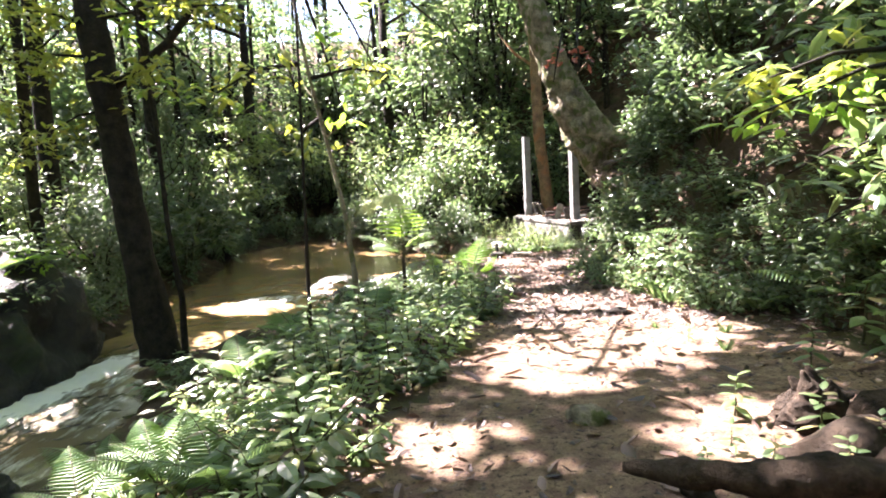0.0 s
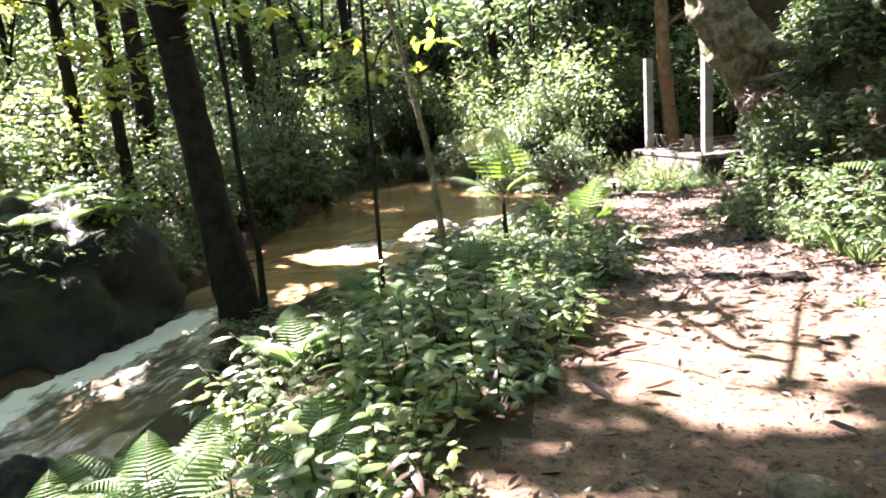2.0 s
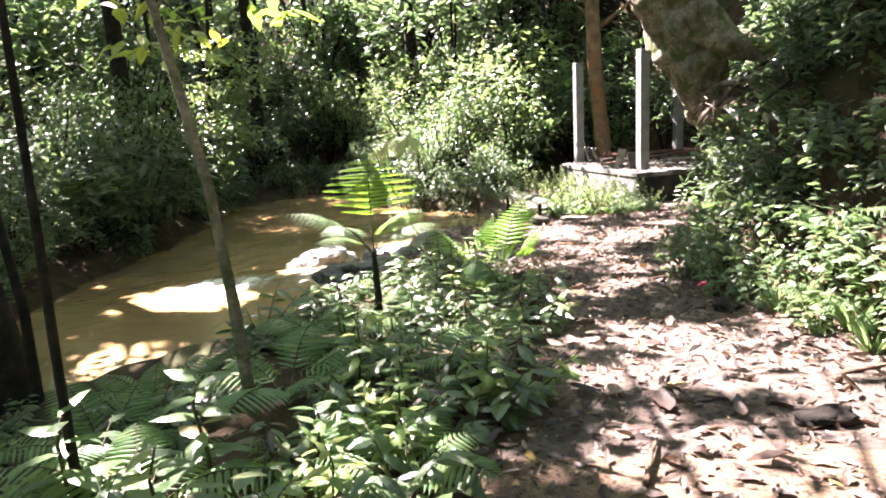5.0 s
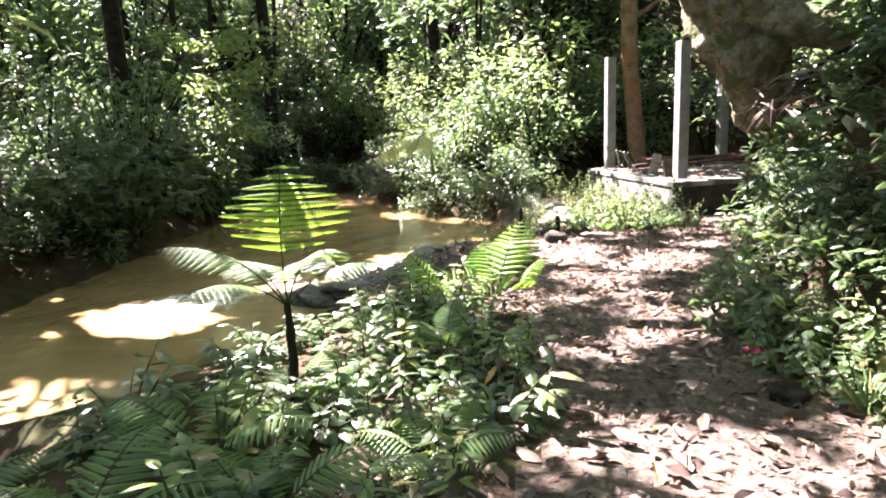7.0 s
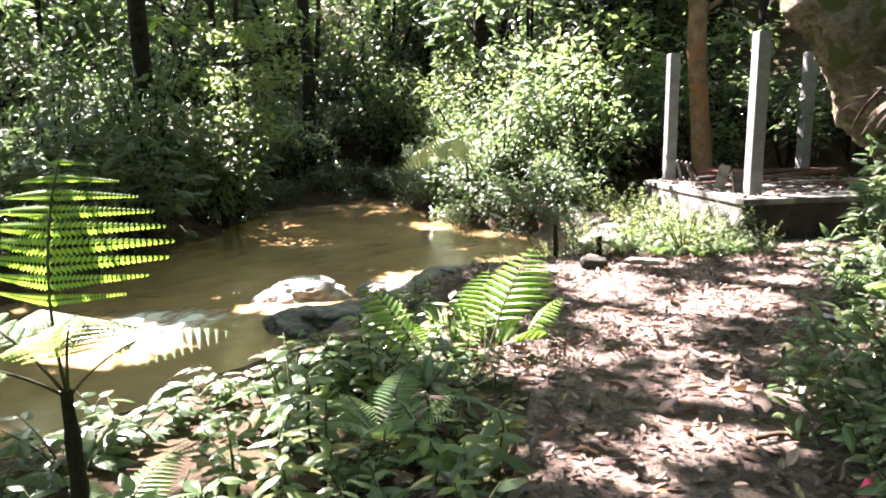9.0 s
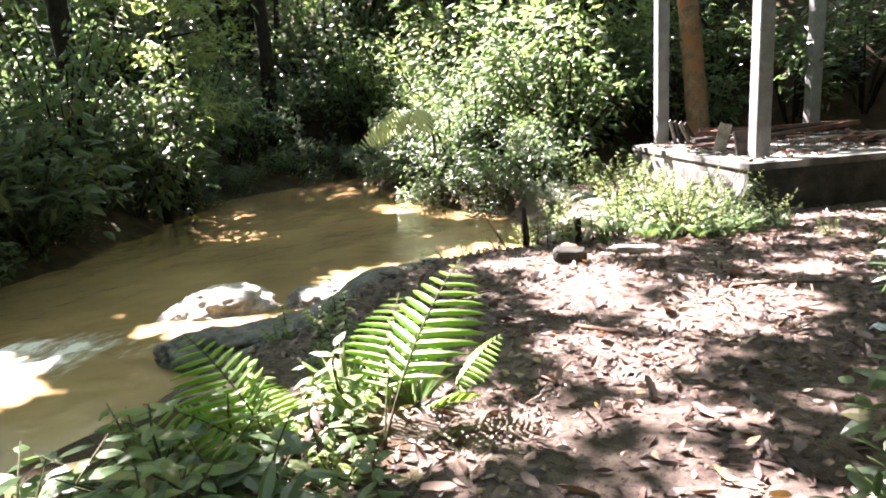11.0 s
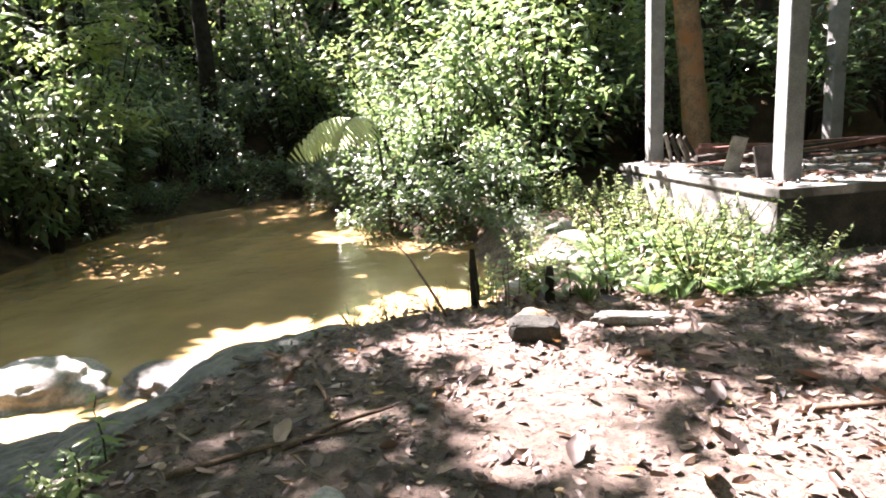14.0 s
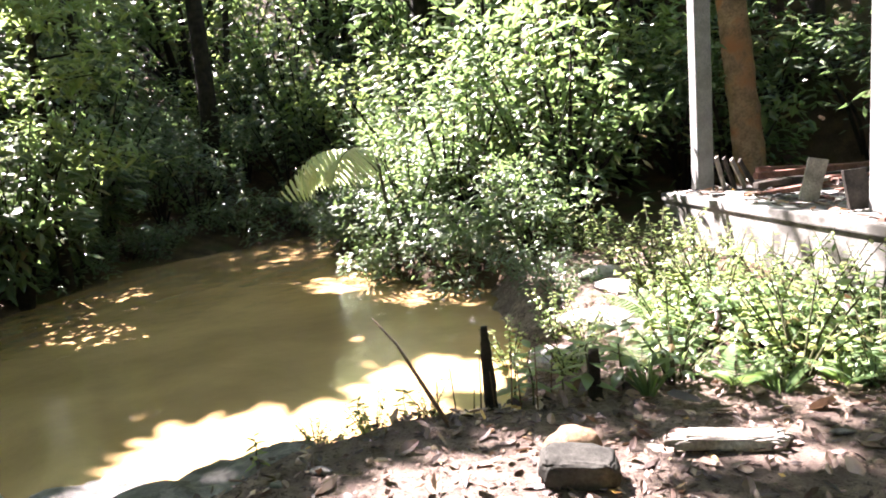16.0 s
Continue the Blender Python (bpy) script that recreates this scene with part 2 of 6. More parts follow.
class Geo:
    """Collects vertices and faces of one mesh."""

    def __init__(self):
        self.v, self.f, self.n = [], [], 0

    def add(self, verts, faces):
        self.v.extend(map(tuple, verts))
        self.f.extend([tuple(i + self.n for i in f) for f in faces])
        self.n += len(verts)

    def tube(self, pts, radii, sides=8, wobble=0.0):
        pts = [Vector(p) for p in pts]
        verts, faces = [], []
        side = Vector((1, 0, 0))
        for k, (p, r) in enumerate(zip(pts, radii)):
            d = (pts[min(k + 1, len(pts) - 1)] - pts[max(k - 1, 0)]).normalized()
            side = (side - d * side.dot(d))
            side = side.normalized() if side.length > 1e-4 else d.orthogonal().normalized()
            up = d.cross(side)
            for s in range(sides):
                a = 2 * math.pi * s / sides
                w = r * (1 + wobble * noise.noise(p * 1.7 + Vector((math.cos(a), math.sin(a), 0)) * 1.3))
                verts.append(p + (side * math.cos(a) + up * math.sin(a)) * w)
        for k in range(len(pts) - 1):
            for s in range(sides):
                a, b = k * sides + s, k * sides + (s + 1) % sides
                faces.append((a, b, b + sides, a + sides))
        faces.append(tuple(range(sides - 1, -1, -1)))
        faces.append(tuple(range((len(pts) - 1) * sides, len(pts) * sides)))
        self.add(verts, faces)

    def gnarled(self, pts, radii, rings=40, sides=22, rough=0.25, scale=2.2):
        """A rough round body along a line, with lumps and furrows."""
        pts = [Vector(p) for p in pts]
        t = np.linspace(0, len(pts) - 1, rings)
        line, rad = [], []
        for v in t:
            k = min(int(v), len(pts) - 2)
            line.append(pts[k].lerp(pts[k + 1], v - k))
            rad.append(radii[k] + (radii[k + 1] - radii[k]) * (v - k))
        start = len(self.v)
        self.tube(line, rad, sides)
        for i in range(rings * sides):
            p, c = Vector(self.v[start + i]), line[i // sides]
            q = p * scale
            k = 1 + rough * noise.noise(q) + rough * 0.7 * noise.noise(Vector((q.x * 3.1, q.y * 3.1, q.z * 1.3))) + rough * 0.35 * noise.noise(q * 7.3)
            self.v[start + i] = tuple(c + (p - c) * k)

    def block(self, m, size, bevel=0.01, rough=0.0):
        """A box with chamfered edges, centred on m."""
        bm = bmesh.new()
        bmesh.ops.create_cube(bm, size=1.0)
        for v in bm.verts:
            v.co = Vector((v.co.x * size[0], v.co.y * size[1], v.co.z * size[2]))
        bmesh.ops.bevel(bm, geom=bm.edges[:], offset=bevel, segments=2, affect="EDGES", profile=0.6)
        if rough:
            for v in bm.verts:
                v.co += noise.noise_vector(v.co * 3.1 + m.translation) * rough
        bm.verts.index_update()
        self.add([m @ v.co for v in bm.verts], [[v.index for v in f.verts] for f in bm.faces])
        bm.free()

    def mesh(self, name, mat, smooth=True):
        me = bpy.data.meshes.new(name)
        me.from_pydata(self.v, [], self.f)
        me.materials.append(mat)
        me.polygons.foreach_set("use_smooth", [smooth] * len(me.polygons))
        me.update()
        return me


def part(name, data, parent, label=""):
    """Links mesh data as one mesh object under a thing or a part."""
    ob = new(name, data)
    ob.parent = parent
    return tagged(ob, label)


def thing(name, m, label, category, group="", kind=""):
    ob = new(name)
    ob.empty_display_size = 0.1
    ob.matrix_basis = m
    return tagged(ob, label, category, group, kind)


SIMPLE = (np.array([(0, 0, 0), (0.42, 0.5, -0.06), (0.5, 0, 0.03), (0.42, -0.5, -0.06), (1, 0, -0.16)]),
          [(0, 2, 1), (0, 3, 2), (1, 2, 4), (2, 3, 4)])
FINE = (np.array([(0, 0, 0), (0.18, 0.34, -0.01), (0.18, 0, 0.035), (0.18, -0.34, -0.01), (0.45, 0.5, -0.03), (0.45, 0, 0.035), (0.45, -0.5, -0.03),
                  (0.75, 0.3, -0.09), (0.75, 0, -0.03), (0.75, -0.3, -0.09), (1, 0, -0.17)]),
        [(0, 2, 1), (0, 3, 2), (1, 2, 5, 4), (2, 3, 6, 5), (4, 5, 8, 7), (5, 6, 9, 8), (7, 8, 10), (8, 9, 10)])

STRAP = (np.array([(0, 0, 0), (0.07, 0.42, -0.01), (0.07, 0, 0.02), (0.07, -0.42, -0.01), (0.4, 0.5, -0.03), (0.4, 0, 0.02), (0.4, -0.5, -0.03),
                   (0.78, 0.32, -0.08), (0.78, 0, -0.04), (0.78, -0.32, -0.08), (1, 0, -0.15)]), FINE[1])
RAGGED = (np.array([(0, 0, 0.02), (0.22, 0.30, 0.10), (0.2, 0.02, -0.01), (0.17, -0.38, 0.04), (0.5, 0.46, 0.16), (0.47, -0.03, 0.0), (0.55, -0.44, 0.09),
                    (0.8, 0.22, 0.15), (0.76, 0.02, 0.04), (0.83, -0.30, 0.16), (0.97, 0.05, 0.12)]), FINE[1])


def unit(a):
    return a / np.maximum(np.linalg.norm(a, axis=1, keepdims=True), 1e-6)


def leaves_mesh(name, pos, ways, ups, lengths, widths, mat, shape=SIMPLE, smooth=False):
    """One mesh of many leaves: base, way to the tip, upper side, length and width of each."""
    t, faces = shape
    d = unit(ways)
    s = unit(np.cross(ups, d))
    u = np.cross(d, s)
    v = (pos[:, None] + d[:, None] * (t[None, :, 0:1] * lengths[:, None, None]) + s[:, None] * (t[None, :, 1:2] * widths[:, None, None])
         + u[:, None] * (t[None, :, 2:3] * lengths[:, None, None]))
    k, N = len(t), len(pos)
    flat = np.concatenate([np.array(f) for f in faces])
    sizes = np.array([len(f) for f in faces])
    loops = (flat[None] + (np.arange(N) * k)[:, None]).ravel()
    tot = np.tile(sizes, N)
    me = bpy.data.meshes.new(name)
    me.vertices.add(N * k)
    me.vertices.foreach_set("co", v.ravel())
    me.loops.add(len(loops))
    me.loops.foreach_set("vertex_index", loops)
    me.polygons.add(len(tot))
    me.polygons.foreach_set("loop_start", np.concatenate([[0], np.cumsum(tot)[:-1]]))
    me.polygons.foreach_set("use_smooth", np.full(len(tot), smooth))
    me.materials.append(mat)
    me.update(calc_edges=True)
    return me


def droop(n, outward, lift=0.1, spread=0.7, down=0.5):
    """Leaf directions: outward, scattered, hanging."""
    w = unit(outward) * np.array((1, 1, 0.45)) + rng.normal(0, spread, (n, 3)) * np.array((1, 1, 0.6))
    w[:, 2] += lift - down * rng.random(n)
    return w


# ---- lie of the land ----
WATER_Z = -1.45
SHORE = [(-4.6, -6), (-4.2, 2), (-4.0, 6), (-4.15, 8.2), (-4.5, 9.6), (-5.0, 10.5), (-5.2, 11.2), (-4.4, 11.9), (-3.7, 12.4), (-3.0, 13.7), (-1.9, 15.6), (-1.35, 17.2), (-0.8, 18.5), (0.2, 19.3), (0.9, 20.3),
         (0.6, 22.3), (-0.2, 24.2), (-1.9, 25.2), (-2.5, 26.4), (-4.2, 29), (-5.6, 32), (-6.6, 32), (-8.0, 29.5), (-9.2, 27), (-8.0, 23.5), (-7.8, 20.5), (-7.6, 17.3), (-7.4, 15.5),
         (-6.9, 13), (-6.6, 10.8), (-7.1, 8.7), (-7.8, 6.9), (-8.6, 3), (-9.5, -6)]
SH = np.array(SHORE)


def shore_distance(P):
    """Metres from the water's edge, negative in the water, for an array of places."""
    a, b = SH, np.roll(SH, -1, 0)
    best, inside = np.full(len(P), 1e9), np.zeros(len(P), bool)
    for p, q in zip(a, b):
        e = q - p
        t = np.clip(((P - p) @ e) / (e @ e), 0, 1)
        best = np.minimum(best, np.linalg.norm(P - p - t[:, None] * e, axis=1))
        cross = ((p[1] > P[:, 1]) != (q[1] > P[:, 1])) & (P[:, 0] < (q[0] - p[0]) * (P[:, 1] - p[1]) / (q[1] - p[1] + 1e-9) + p[0])
        inside ^= cross
    return np.where(inside, -best, best)


def table(y, rows):
    return np.interp(y, [r[0] for r in rows], [r[1] for r in rows])


PATH_Z = [(-10, 0.3), (0, 0), (7.5, -0.30), (10.4, -0.50), (12.4, -0.64), (15, -0.79), (18, -0.85), (20, -1.0), (22, -0.98), (27, -0.8), (40, 1.0)]
PATH_L = [(-5, -1.2), (0, -1.0), (3, -0.45), (5.5, 0.15), (7.5, 0.6), (10, 1.1), (11.9, 1.25), (13.2, 1.0), (14, 0.4), (15, -0.2), (16.5, -0.6), (18, 0.2), (19, 1.0)]
PATH_R = [(-5, 2.6), (0, 2.6), (3, 3.2), (5, 3.5), (8, 3.2), (11, 2.8), (12.5, 2.7), (15, 4.0), (17, 4.6), (19, 4.9), (21, 6.0)]
HILL = [(-8, 3.4), (0, 3.6), (5, 4.3), (8, 3.9), (10, 3.2), (13, 3.15), (14.2, 3.5), (15.2, 4.7), (17, 5.8), (19, 6.9), (21, 8.8), (27, 8.8), (29, 4.0), (33, 0.0), (45, -3)]
STEEP = [(-8, 0.8), (6, 0.9), (10, 1.5), (12, 2.6), (14, 2.4), (16, 1.3), (30, 0.8)]


def ground_z(P):
    """Height of the ground at an array of (x, y)."""
    x, y = P[:, 0], P[:, 1]
    d = shore_distance(P)
    d = d + 0.16 * np.sin(2.3 * x + 1.1 * y) * np.sin(1.7 * y - 0.9 * x + 1) + 0.09 * np.sin(5.1 * x - 3.3 * y) * np.sin(4.3 * y + 2.2 * x)
    base = table(y, PATH_Z)
    wide = np.interp(y, [0, 10, 12, 15, 17], [3.3, 3.0, 2.4, 1.3, 0.9])
    k = np.clip(d / wide, 0, 1)
    k = k * k * (3 - 2 * k)
    right = WATER_Z - 0.03 + (base - WATER_Z) * k
    left = WATER_Z + 0.45 * np.clip(d, 0, 1.2) + 0.22 * np.clip(d - 1.2, 0, 40)
    is_left = (x < np.interp(y, [-6, 6, 12, 20, 28, 32], [-6.5, -5.5, -5.2, -4, -5.5, -6.1])) | (y > 32)
    z = np.where(is_left, left, right)
    z = np.where(d < 0, WATER_Z - 0.6 * np.clip(-d / 1.0, 0, 1) ** 0.8, z)
    s = np.clip(x - table(y, HILL), 0, None)
    st = table(y, STEEP)
    z = z + np.where(d > 0, st * np.minimum(s, 1.5) + 0.75 * np.clip(s - 1.5, 0, 25), 0)
    z = z + np.where(d > 0, 0.3 * np.clip(y - 31, 0, 30) * np.clip(d / 4, 0, 1), 0)
    return z


def ground_at(x, y):
    return float(ground_z(np.array([(x, y)]))[0])


def on_ground(x, y, turn=0.0, size=1.0, sink=0.0, tilt=(0, 0)):
    return pose(x, y, ground_at(x, y) - sink, tilt[0], tilt[1], turn) @ Matrix.Scale(size, 4)


def relief(P):
    return np.array([0.035 * noise.noise(Vector((a * 1.3, b * 1.3, 0))) + 0.018 * noise.noise(Vector((a * 4.5, b * 4.5, 3))) for a, b in P])


def grid_lines(lo, hi, fine_lo, fine_hi, fine, coarse):
    return np.unique(np.round(np.concatenate([np.arange(lo, fine_lo, coarse), np.arange(fine_lo, fine_hi, fine), np.arange(fine_hi, hi + coarse, coarse)]), 4))


def build_ground():
    xs = np.concatenate([[-400, -150, -70], grid_lines(-40, 40, -9, 7, 0.14, 1.2), [70, 150, 400]])
    ys = np.concatenate([[-400, -150, -60], grid_lines(-26, 60, -1, 27, 0.14, 1.2), [90, 160, 400]])
    X, Y = np.meshgrid(xs, ys)
    P = np.stack([X.ravel(), Y.ravel()], 1)
    Z = ground_z(P) + relief(P)
    w, h = len(xs), len(ys)
    faces = [(j * w + i, j * w + i + 1, (j + 1) * w + i + 1, (j + 1) * w + i) for j in range(h - 1) for i in range(w - 1)]
    me = bpy.data.meshes.new("ground")
    me.from_pydata(np.column_stack([P, Z]).tolist(), [], faces)
    me.materials.append(SOIL)
    me.materials.append(HUMUS)
    me.materials.append(SOIL_DARK)
    c = np.array([((xs[i] + xs[i + 1]) / 2, (ys[j] + ys[j + 1]) / 2) for j in range(h - 1) for i in range(w - 1)])
    wob = np.array([0.25 * noise.noise(Vector((a * 0.9, b * 0.9, 9))) for a, b in c])
    soil = (c[:, 0] > table(c[:, 1], PATH_L) - 0.25 + wob) & (c[:, 0] < table(c[:, 1], PATH_R) + 0.2 + wob) & (c[:, 1] > -8) & (c[:, 1] < 22)
    soil |= (c[:, 1] > 14) & (c[:, 1] < 24) & (c[:, 0] > -2.2) & (c[:, 0] < 3)
    me.polygons.foreach_set("material_index", np.where(soil, np.where(c[:, 1] + 6 * wob < 7.5, 0, 2), 1))
    me.polygons.foreach_set("use_smooth", [True] * len(me.polygons))
    tagged(new("ground", me), "sandy reddish-brown forest path and dark humus banks", "ground", kind="structure")


build_ground()


def build_water():
    xs, ys = np.arange(-12, 2.01, 0.11), grid_lines(-8, 34, 5.5, 17.5, 0.09, 0.3)
    X, Y = np.meshgrid(xs, ys)
    P = np.stack([X.ravel(), Y.ravel()], 1)
    run = np.clip((13.0 - P[:, 1]) / 6, 0, 1)
    Z = np.array([WATER_Z - 0.3 * r + (0.012 + 0.075 * r) * noise.noise(Vector((a * 2.2, b * 1.2, 5))) + 0.03 * r * noise.noise(Vector((a * 6, b * 4, 8)))
                  for (a, b), r in zip(P, run)])
    w, h = len(xs), len(ys)
    faces = [(j * w + i, j * w + i + 1, (j + 1) * w + i + 1, (j + 1) * w + i) for j in range(h - 1) for i in range(w - 1)]
    def froth(a, b):
        n1 = noise.noise(Vector((a * 1.3, b * 0.8, 2))) + 0.5 * noise.noise(Vector((a * 4, b * 3, 4)))
        mid = np.interp(b, [5, 7, 8.4, 9.7, 11, 12.5], [-6.9, -6.7, -6.65, -6.35, -6.0, -5.5])
        rapid = math.exp(-((a - mid) / 0.42) ** 2) * np.interp(b, [6.5, 7.5, 11, 12.5], [0, 1, 1, 0.2])
        ripple = 0.42 * math.exp(-((a + 5.6) / 1.3) ** 2) * np.interp(b, [5, 6.5, 11.5, 13], [0.6, 1, 0.9, 0.3])
        chute = 0.6 * math.exp(-((a + 4.6 - 0.8 * (b - 16.0)) / 1.7) ** 2 - ((b - 15.9) / 1.1) ** 2)
        slab = 0.55 * math.exp(-((a + 1.7) / 0.7) ** 2 - ((b - 16.9) / 0.7) ** 2)
        return max(0.0, max(rapid, ripple, chute, slab) * (0.85 + 0.5 * n1))

    F = np.array([froth(a, b) if 4 < b < 19 else 0.0 for a, b in P])
    Z += np.array([0.11 * f * (0.6 + noise.noise(Vector((a * 5, b * 5, 1))) + 0.6 * noise.noise(Vector((a * 11, b * 11, 6)))) for f, (a, b) in zip(F, P)])
    me = bpy.data.meshes.new("water")
    me.from_pydata(np.column_stack([P, Z]).tolist(), [], faces)
    me.materials.append(WATER)
    me.attributes.new("froth", "FLOAT", "POINT").data.foreach_set("value", F.astype(np.float32))
    # dark reflection of the forest on the rapids, put into the water colour
    reflected_dark = 0.85 * np.interp(P[:, 1], [4, 6, 11, 13], [0.5, 1, 1, 0]) * np.clip(0.8 + np.array([noise.noise(Vector((a * 0.7, b * 0.5, 12))) for a, b in P]), 0, 1)
    me.attributes.new("dark_reflection", "FLOAT", "POINT").data.foreach_set("value", reflected_dark.astype(np.float32))
    me.polygons.foreach_set("use_smooth", [True] * len(me.polygons))
    tagged(new("water", me), "muddy tan stream widening into a still pool", "water", kind="structure")


build_water()

# ---- concrete platform with posts ----
U, N_ = Vector((-0.302, 0.953, 0)), Vector((0.953, 0.302, 0))
SLAB_Z, POST_H = -0.25, 3.03
P2 = Vector((4.486, 21.85, SLAB_Z))
P1 = P2 + U * 3.67
P3, P4 = P1 + N_ * 3.5, P2 + N_ * 3.5
AXES = Matrix((U, N_, Vector((0, 0, 1)))).transposed().to_4x4()


def frame_at(p):
    return Matrix.Translation(p) @ AXES


def build_platform():
    lo, hi = -0.70, 3.67 + 0.22
    b0, b1 = -0.58, 4.1
    mid = P2 + U * ((lo + hi) / 2) + N_ * ((b0 + b1) / 2)
    base = thing("concrete_platform", frame_at(Vector((mid.x, mid.y, SLAB_Z - 1.4))), "raised weathered concrete platform with stained edges and rubble on top", "platform")
    g = Geo()
    g.block(pose(0.02, 0, 0.65), (hi - lo - 0.10, b1 - b0 - 0.06, 1.3), 0.015)
    part("plinth", g.mesh("plinth", CONCRETE, False), base)
    # thin panel on the side away from the sun, shade deepening its mossy colour
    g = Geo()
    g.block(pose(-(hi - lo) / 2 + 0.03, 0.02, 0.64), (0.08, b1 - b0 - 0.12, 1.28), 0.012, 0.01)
    part("side_wall", g.mesh("side_wall", CONCRETE_DARK, False), base, "mossy side wall, its shade added to the black colour")
    g = Geo()
    g.block(pose(0, 0, 1.34), (hi - lo, b1 - b0, 0.12), 0.02)
    part("slab", g.mesh("slab", CONCRETE, False), base)


def build_post(p, turn, height=POST_H):
    t = thing("concrete_post", frame_at(p) @ pose(0, 0, 0, 0, 0, turn), "square grey concrete post standing on the platform", "post", "platform posts")
    g = Geo()
    s = 0.125
    rings = [0, 0.02, 0.8, 1.6, 2.4, height - 0.02, height]
    verts, faces = [], []
    for k, z in enumerate(rings):
        w = s * (0.96 if k in (0, len(rings) - 1) else 1.0)
        c = w * 0.86
        for a, b in ((c, w), (-c, w), (-w, c), (-w, -c), (-c, -w), (c, -w), (w, -c), (w, c)):
            verts.append((a, b, z))
    for k in range(len(rings) - 1):
        for i in range(8):
            faces.append((k * 8 + i, k * 8 + (i + 1) % 8, (k + 1) * 8 + (i + 1) % 8, (k + 1) * 8 + i))
    faces += [tuple(range(7, -1, -1)), tuple(range(len(verts) - 8, len(verts)))]
    g.add(verts, faces)
    part("shaft", g.mesh("shaft", CONCRETE_POST, False), t)


build_platform()
for p, turn in ((P1, 2), (P2, -1), (P3, 1)):
    build_post(p, turn)

# ---- things made of leaves ----


def crown_points(n, blobs):
    """Places in the outer shell of several blobs (x, y, z, rx, ry, rz)."""
    vol = np.array([b[3] * b[4] for b in blobs])
    pick = rng.choice(len(blobs), n, p=vol / vol.sum())
    B = np.array(blobs)[pick]
    d = unit(rng.normal(size=(n, 3)))
    d[:, 2] = np.where(d[:, 2] < -0.35, -d[:, 2], d[:, 2])
    r = 0.35 + 0.65 * rng.random(n) ** 0.45
    return B[:, :3] + d * r[:, None] * B[:, 3:], d


def clumped(n, blobs, per=7, spread=0.16):
    """The same, gathered into twigs of several leaves."""
    c, d = crown_points(max(1, n // per), blobs)
    i = np.repeat(np.arange(len(c)), per)
    return c[i] + rng.normal(0, spread, (len(i), 3)), d[i]


def shrub_model(name, label, mat, leaves, size, height, width, bark=STEM, lean=0.0, shape=SIMPLE, per=7, nblobs=7, kind_name="shrub", ratio=0.39, low=0.35):
    """A bush: several stems and a loose leafy crown."""
    t = thing(kind_name, Matrix(), label, "shrub")
    g = Geo()
    blobs = []
    for k in range(nblobs):
        a = 2 * math.pi * k / nblobs + rng.uniform(-0.5, 0.5)
        r = width * rng.uniform(0.15, 0.55)
        h = height * rng.uniform(low, 0.85)
        top = Vector((math.cos(a) * r + lean * h, math.sin(a) * r, h))
        g.tube([(0.05 * math.cos(a), 0.05 * math.sin(a), -0.1), top * 0.35 + Vector((0, 0, h * 0.15)), top * 0.75 + Vector((0, 0, h * 0.12)), top + Vector((0, 0, h * 0.1))],
               [0.012 * height, 0.010 * height, 0.007 * height, 0.003 * height], 5)
        blobs.append((*top, width * rng.uniform(0.22, 0.42), width * rng.uniform(0.22, 0.42), height * rng.uniform(0.14, 0.28)))
    part("branchwork", g.mesh("branchwork", bark), t)["kind"] = "stuff"
    pos, out = clumped(leaves, blobs, per, size * 0.8)
    pos[:, 2] = np.maximum(pos[:, 2], 0.05)
    reach = np.hypot(pos[:, 0] - lean * pos[:, 2], pos[:, 1])
    pos[:, :2] *= np.minimum(1, 0.6 * width / np.maximum(reach, 1e-3))[:, None]
    n = len(pos)
    L = size * rng.uniform(0.6, 1.25, n)
    part("crown", leaves_mesh("crown", pos, droop(n, out), np.tile((0, 0, 1.0), (n, 1)) + rng.normal(0, 0.35, (n, 3)), L, L * rng.uniform(0.82, 1.18, n) * ratio, mat, shape), t)["kind"] = "stuff"
    return t


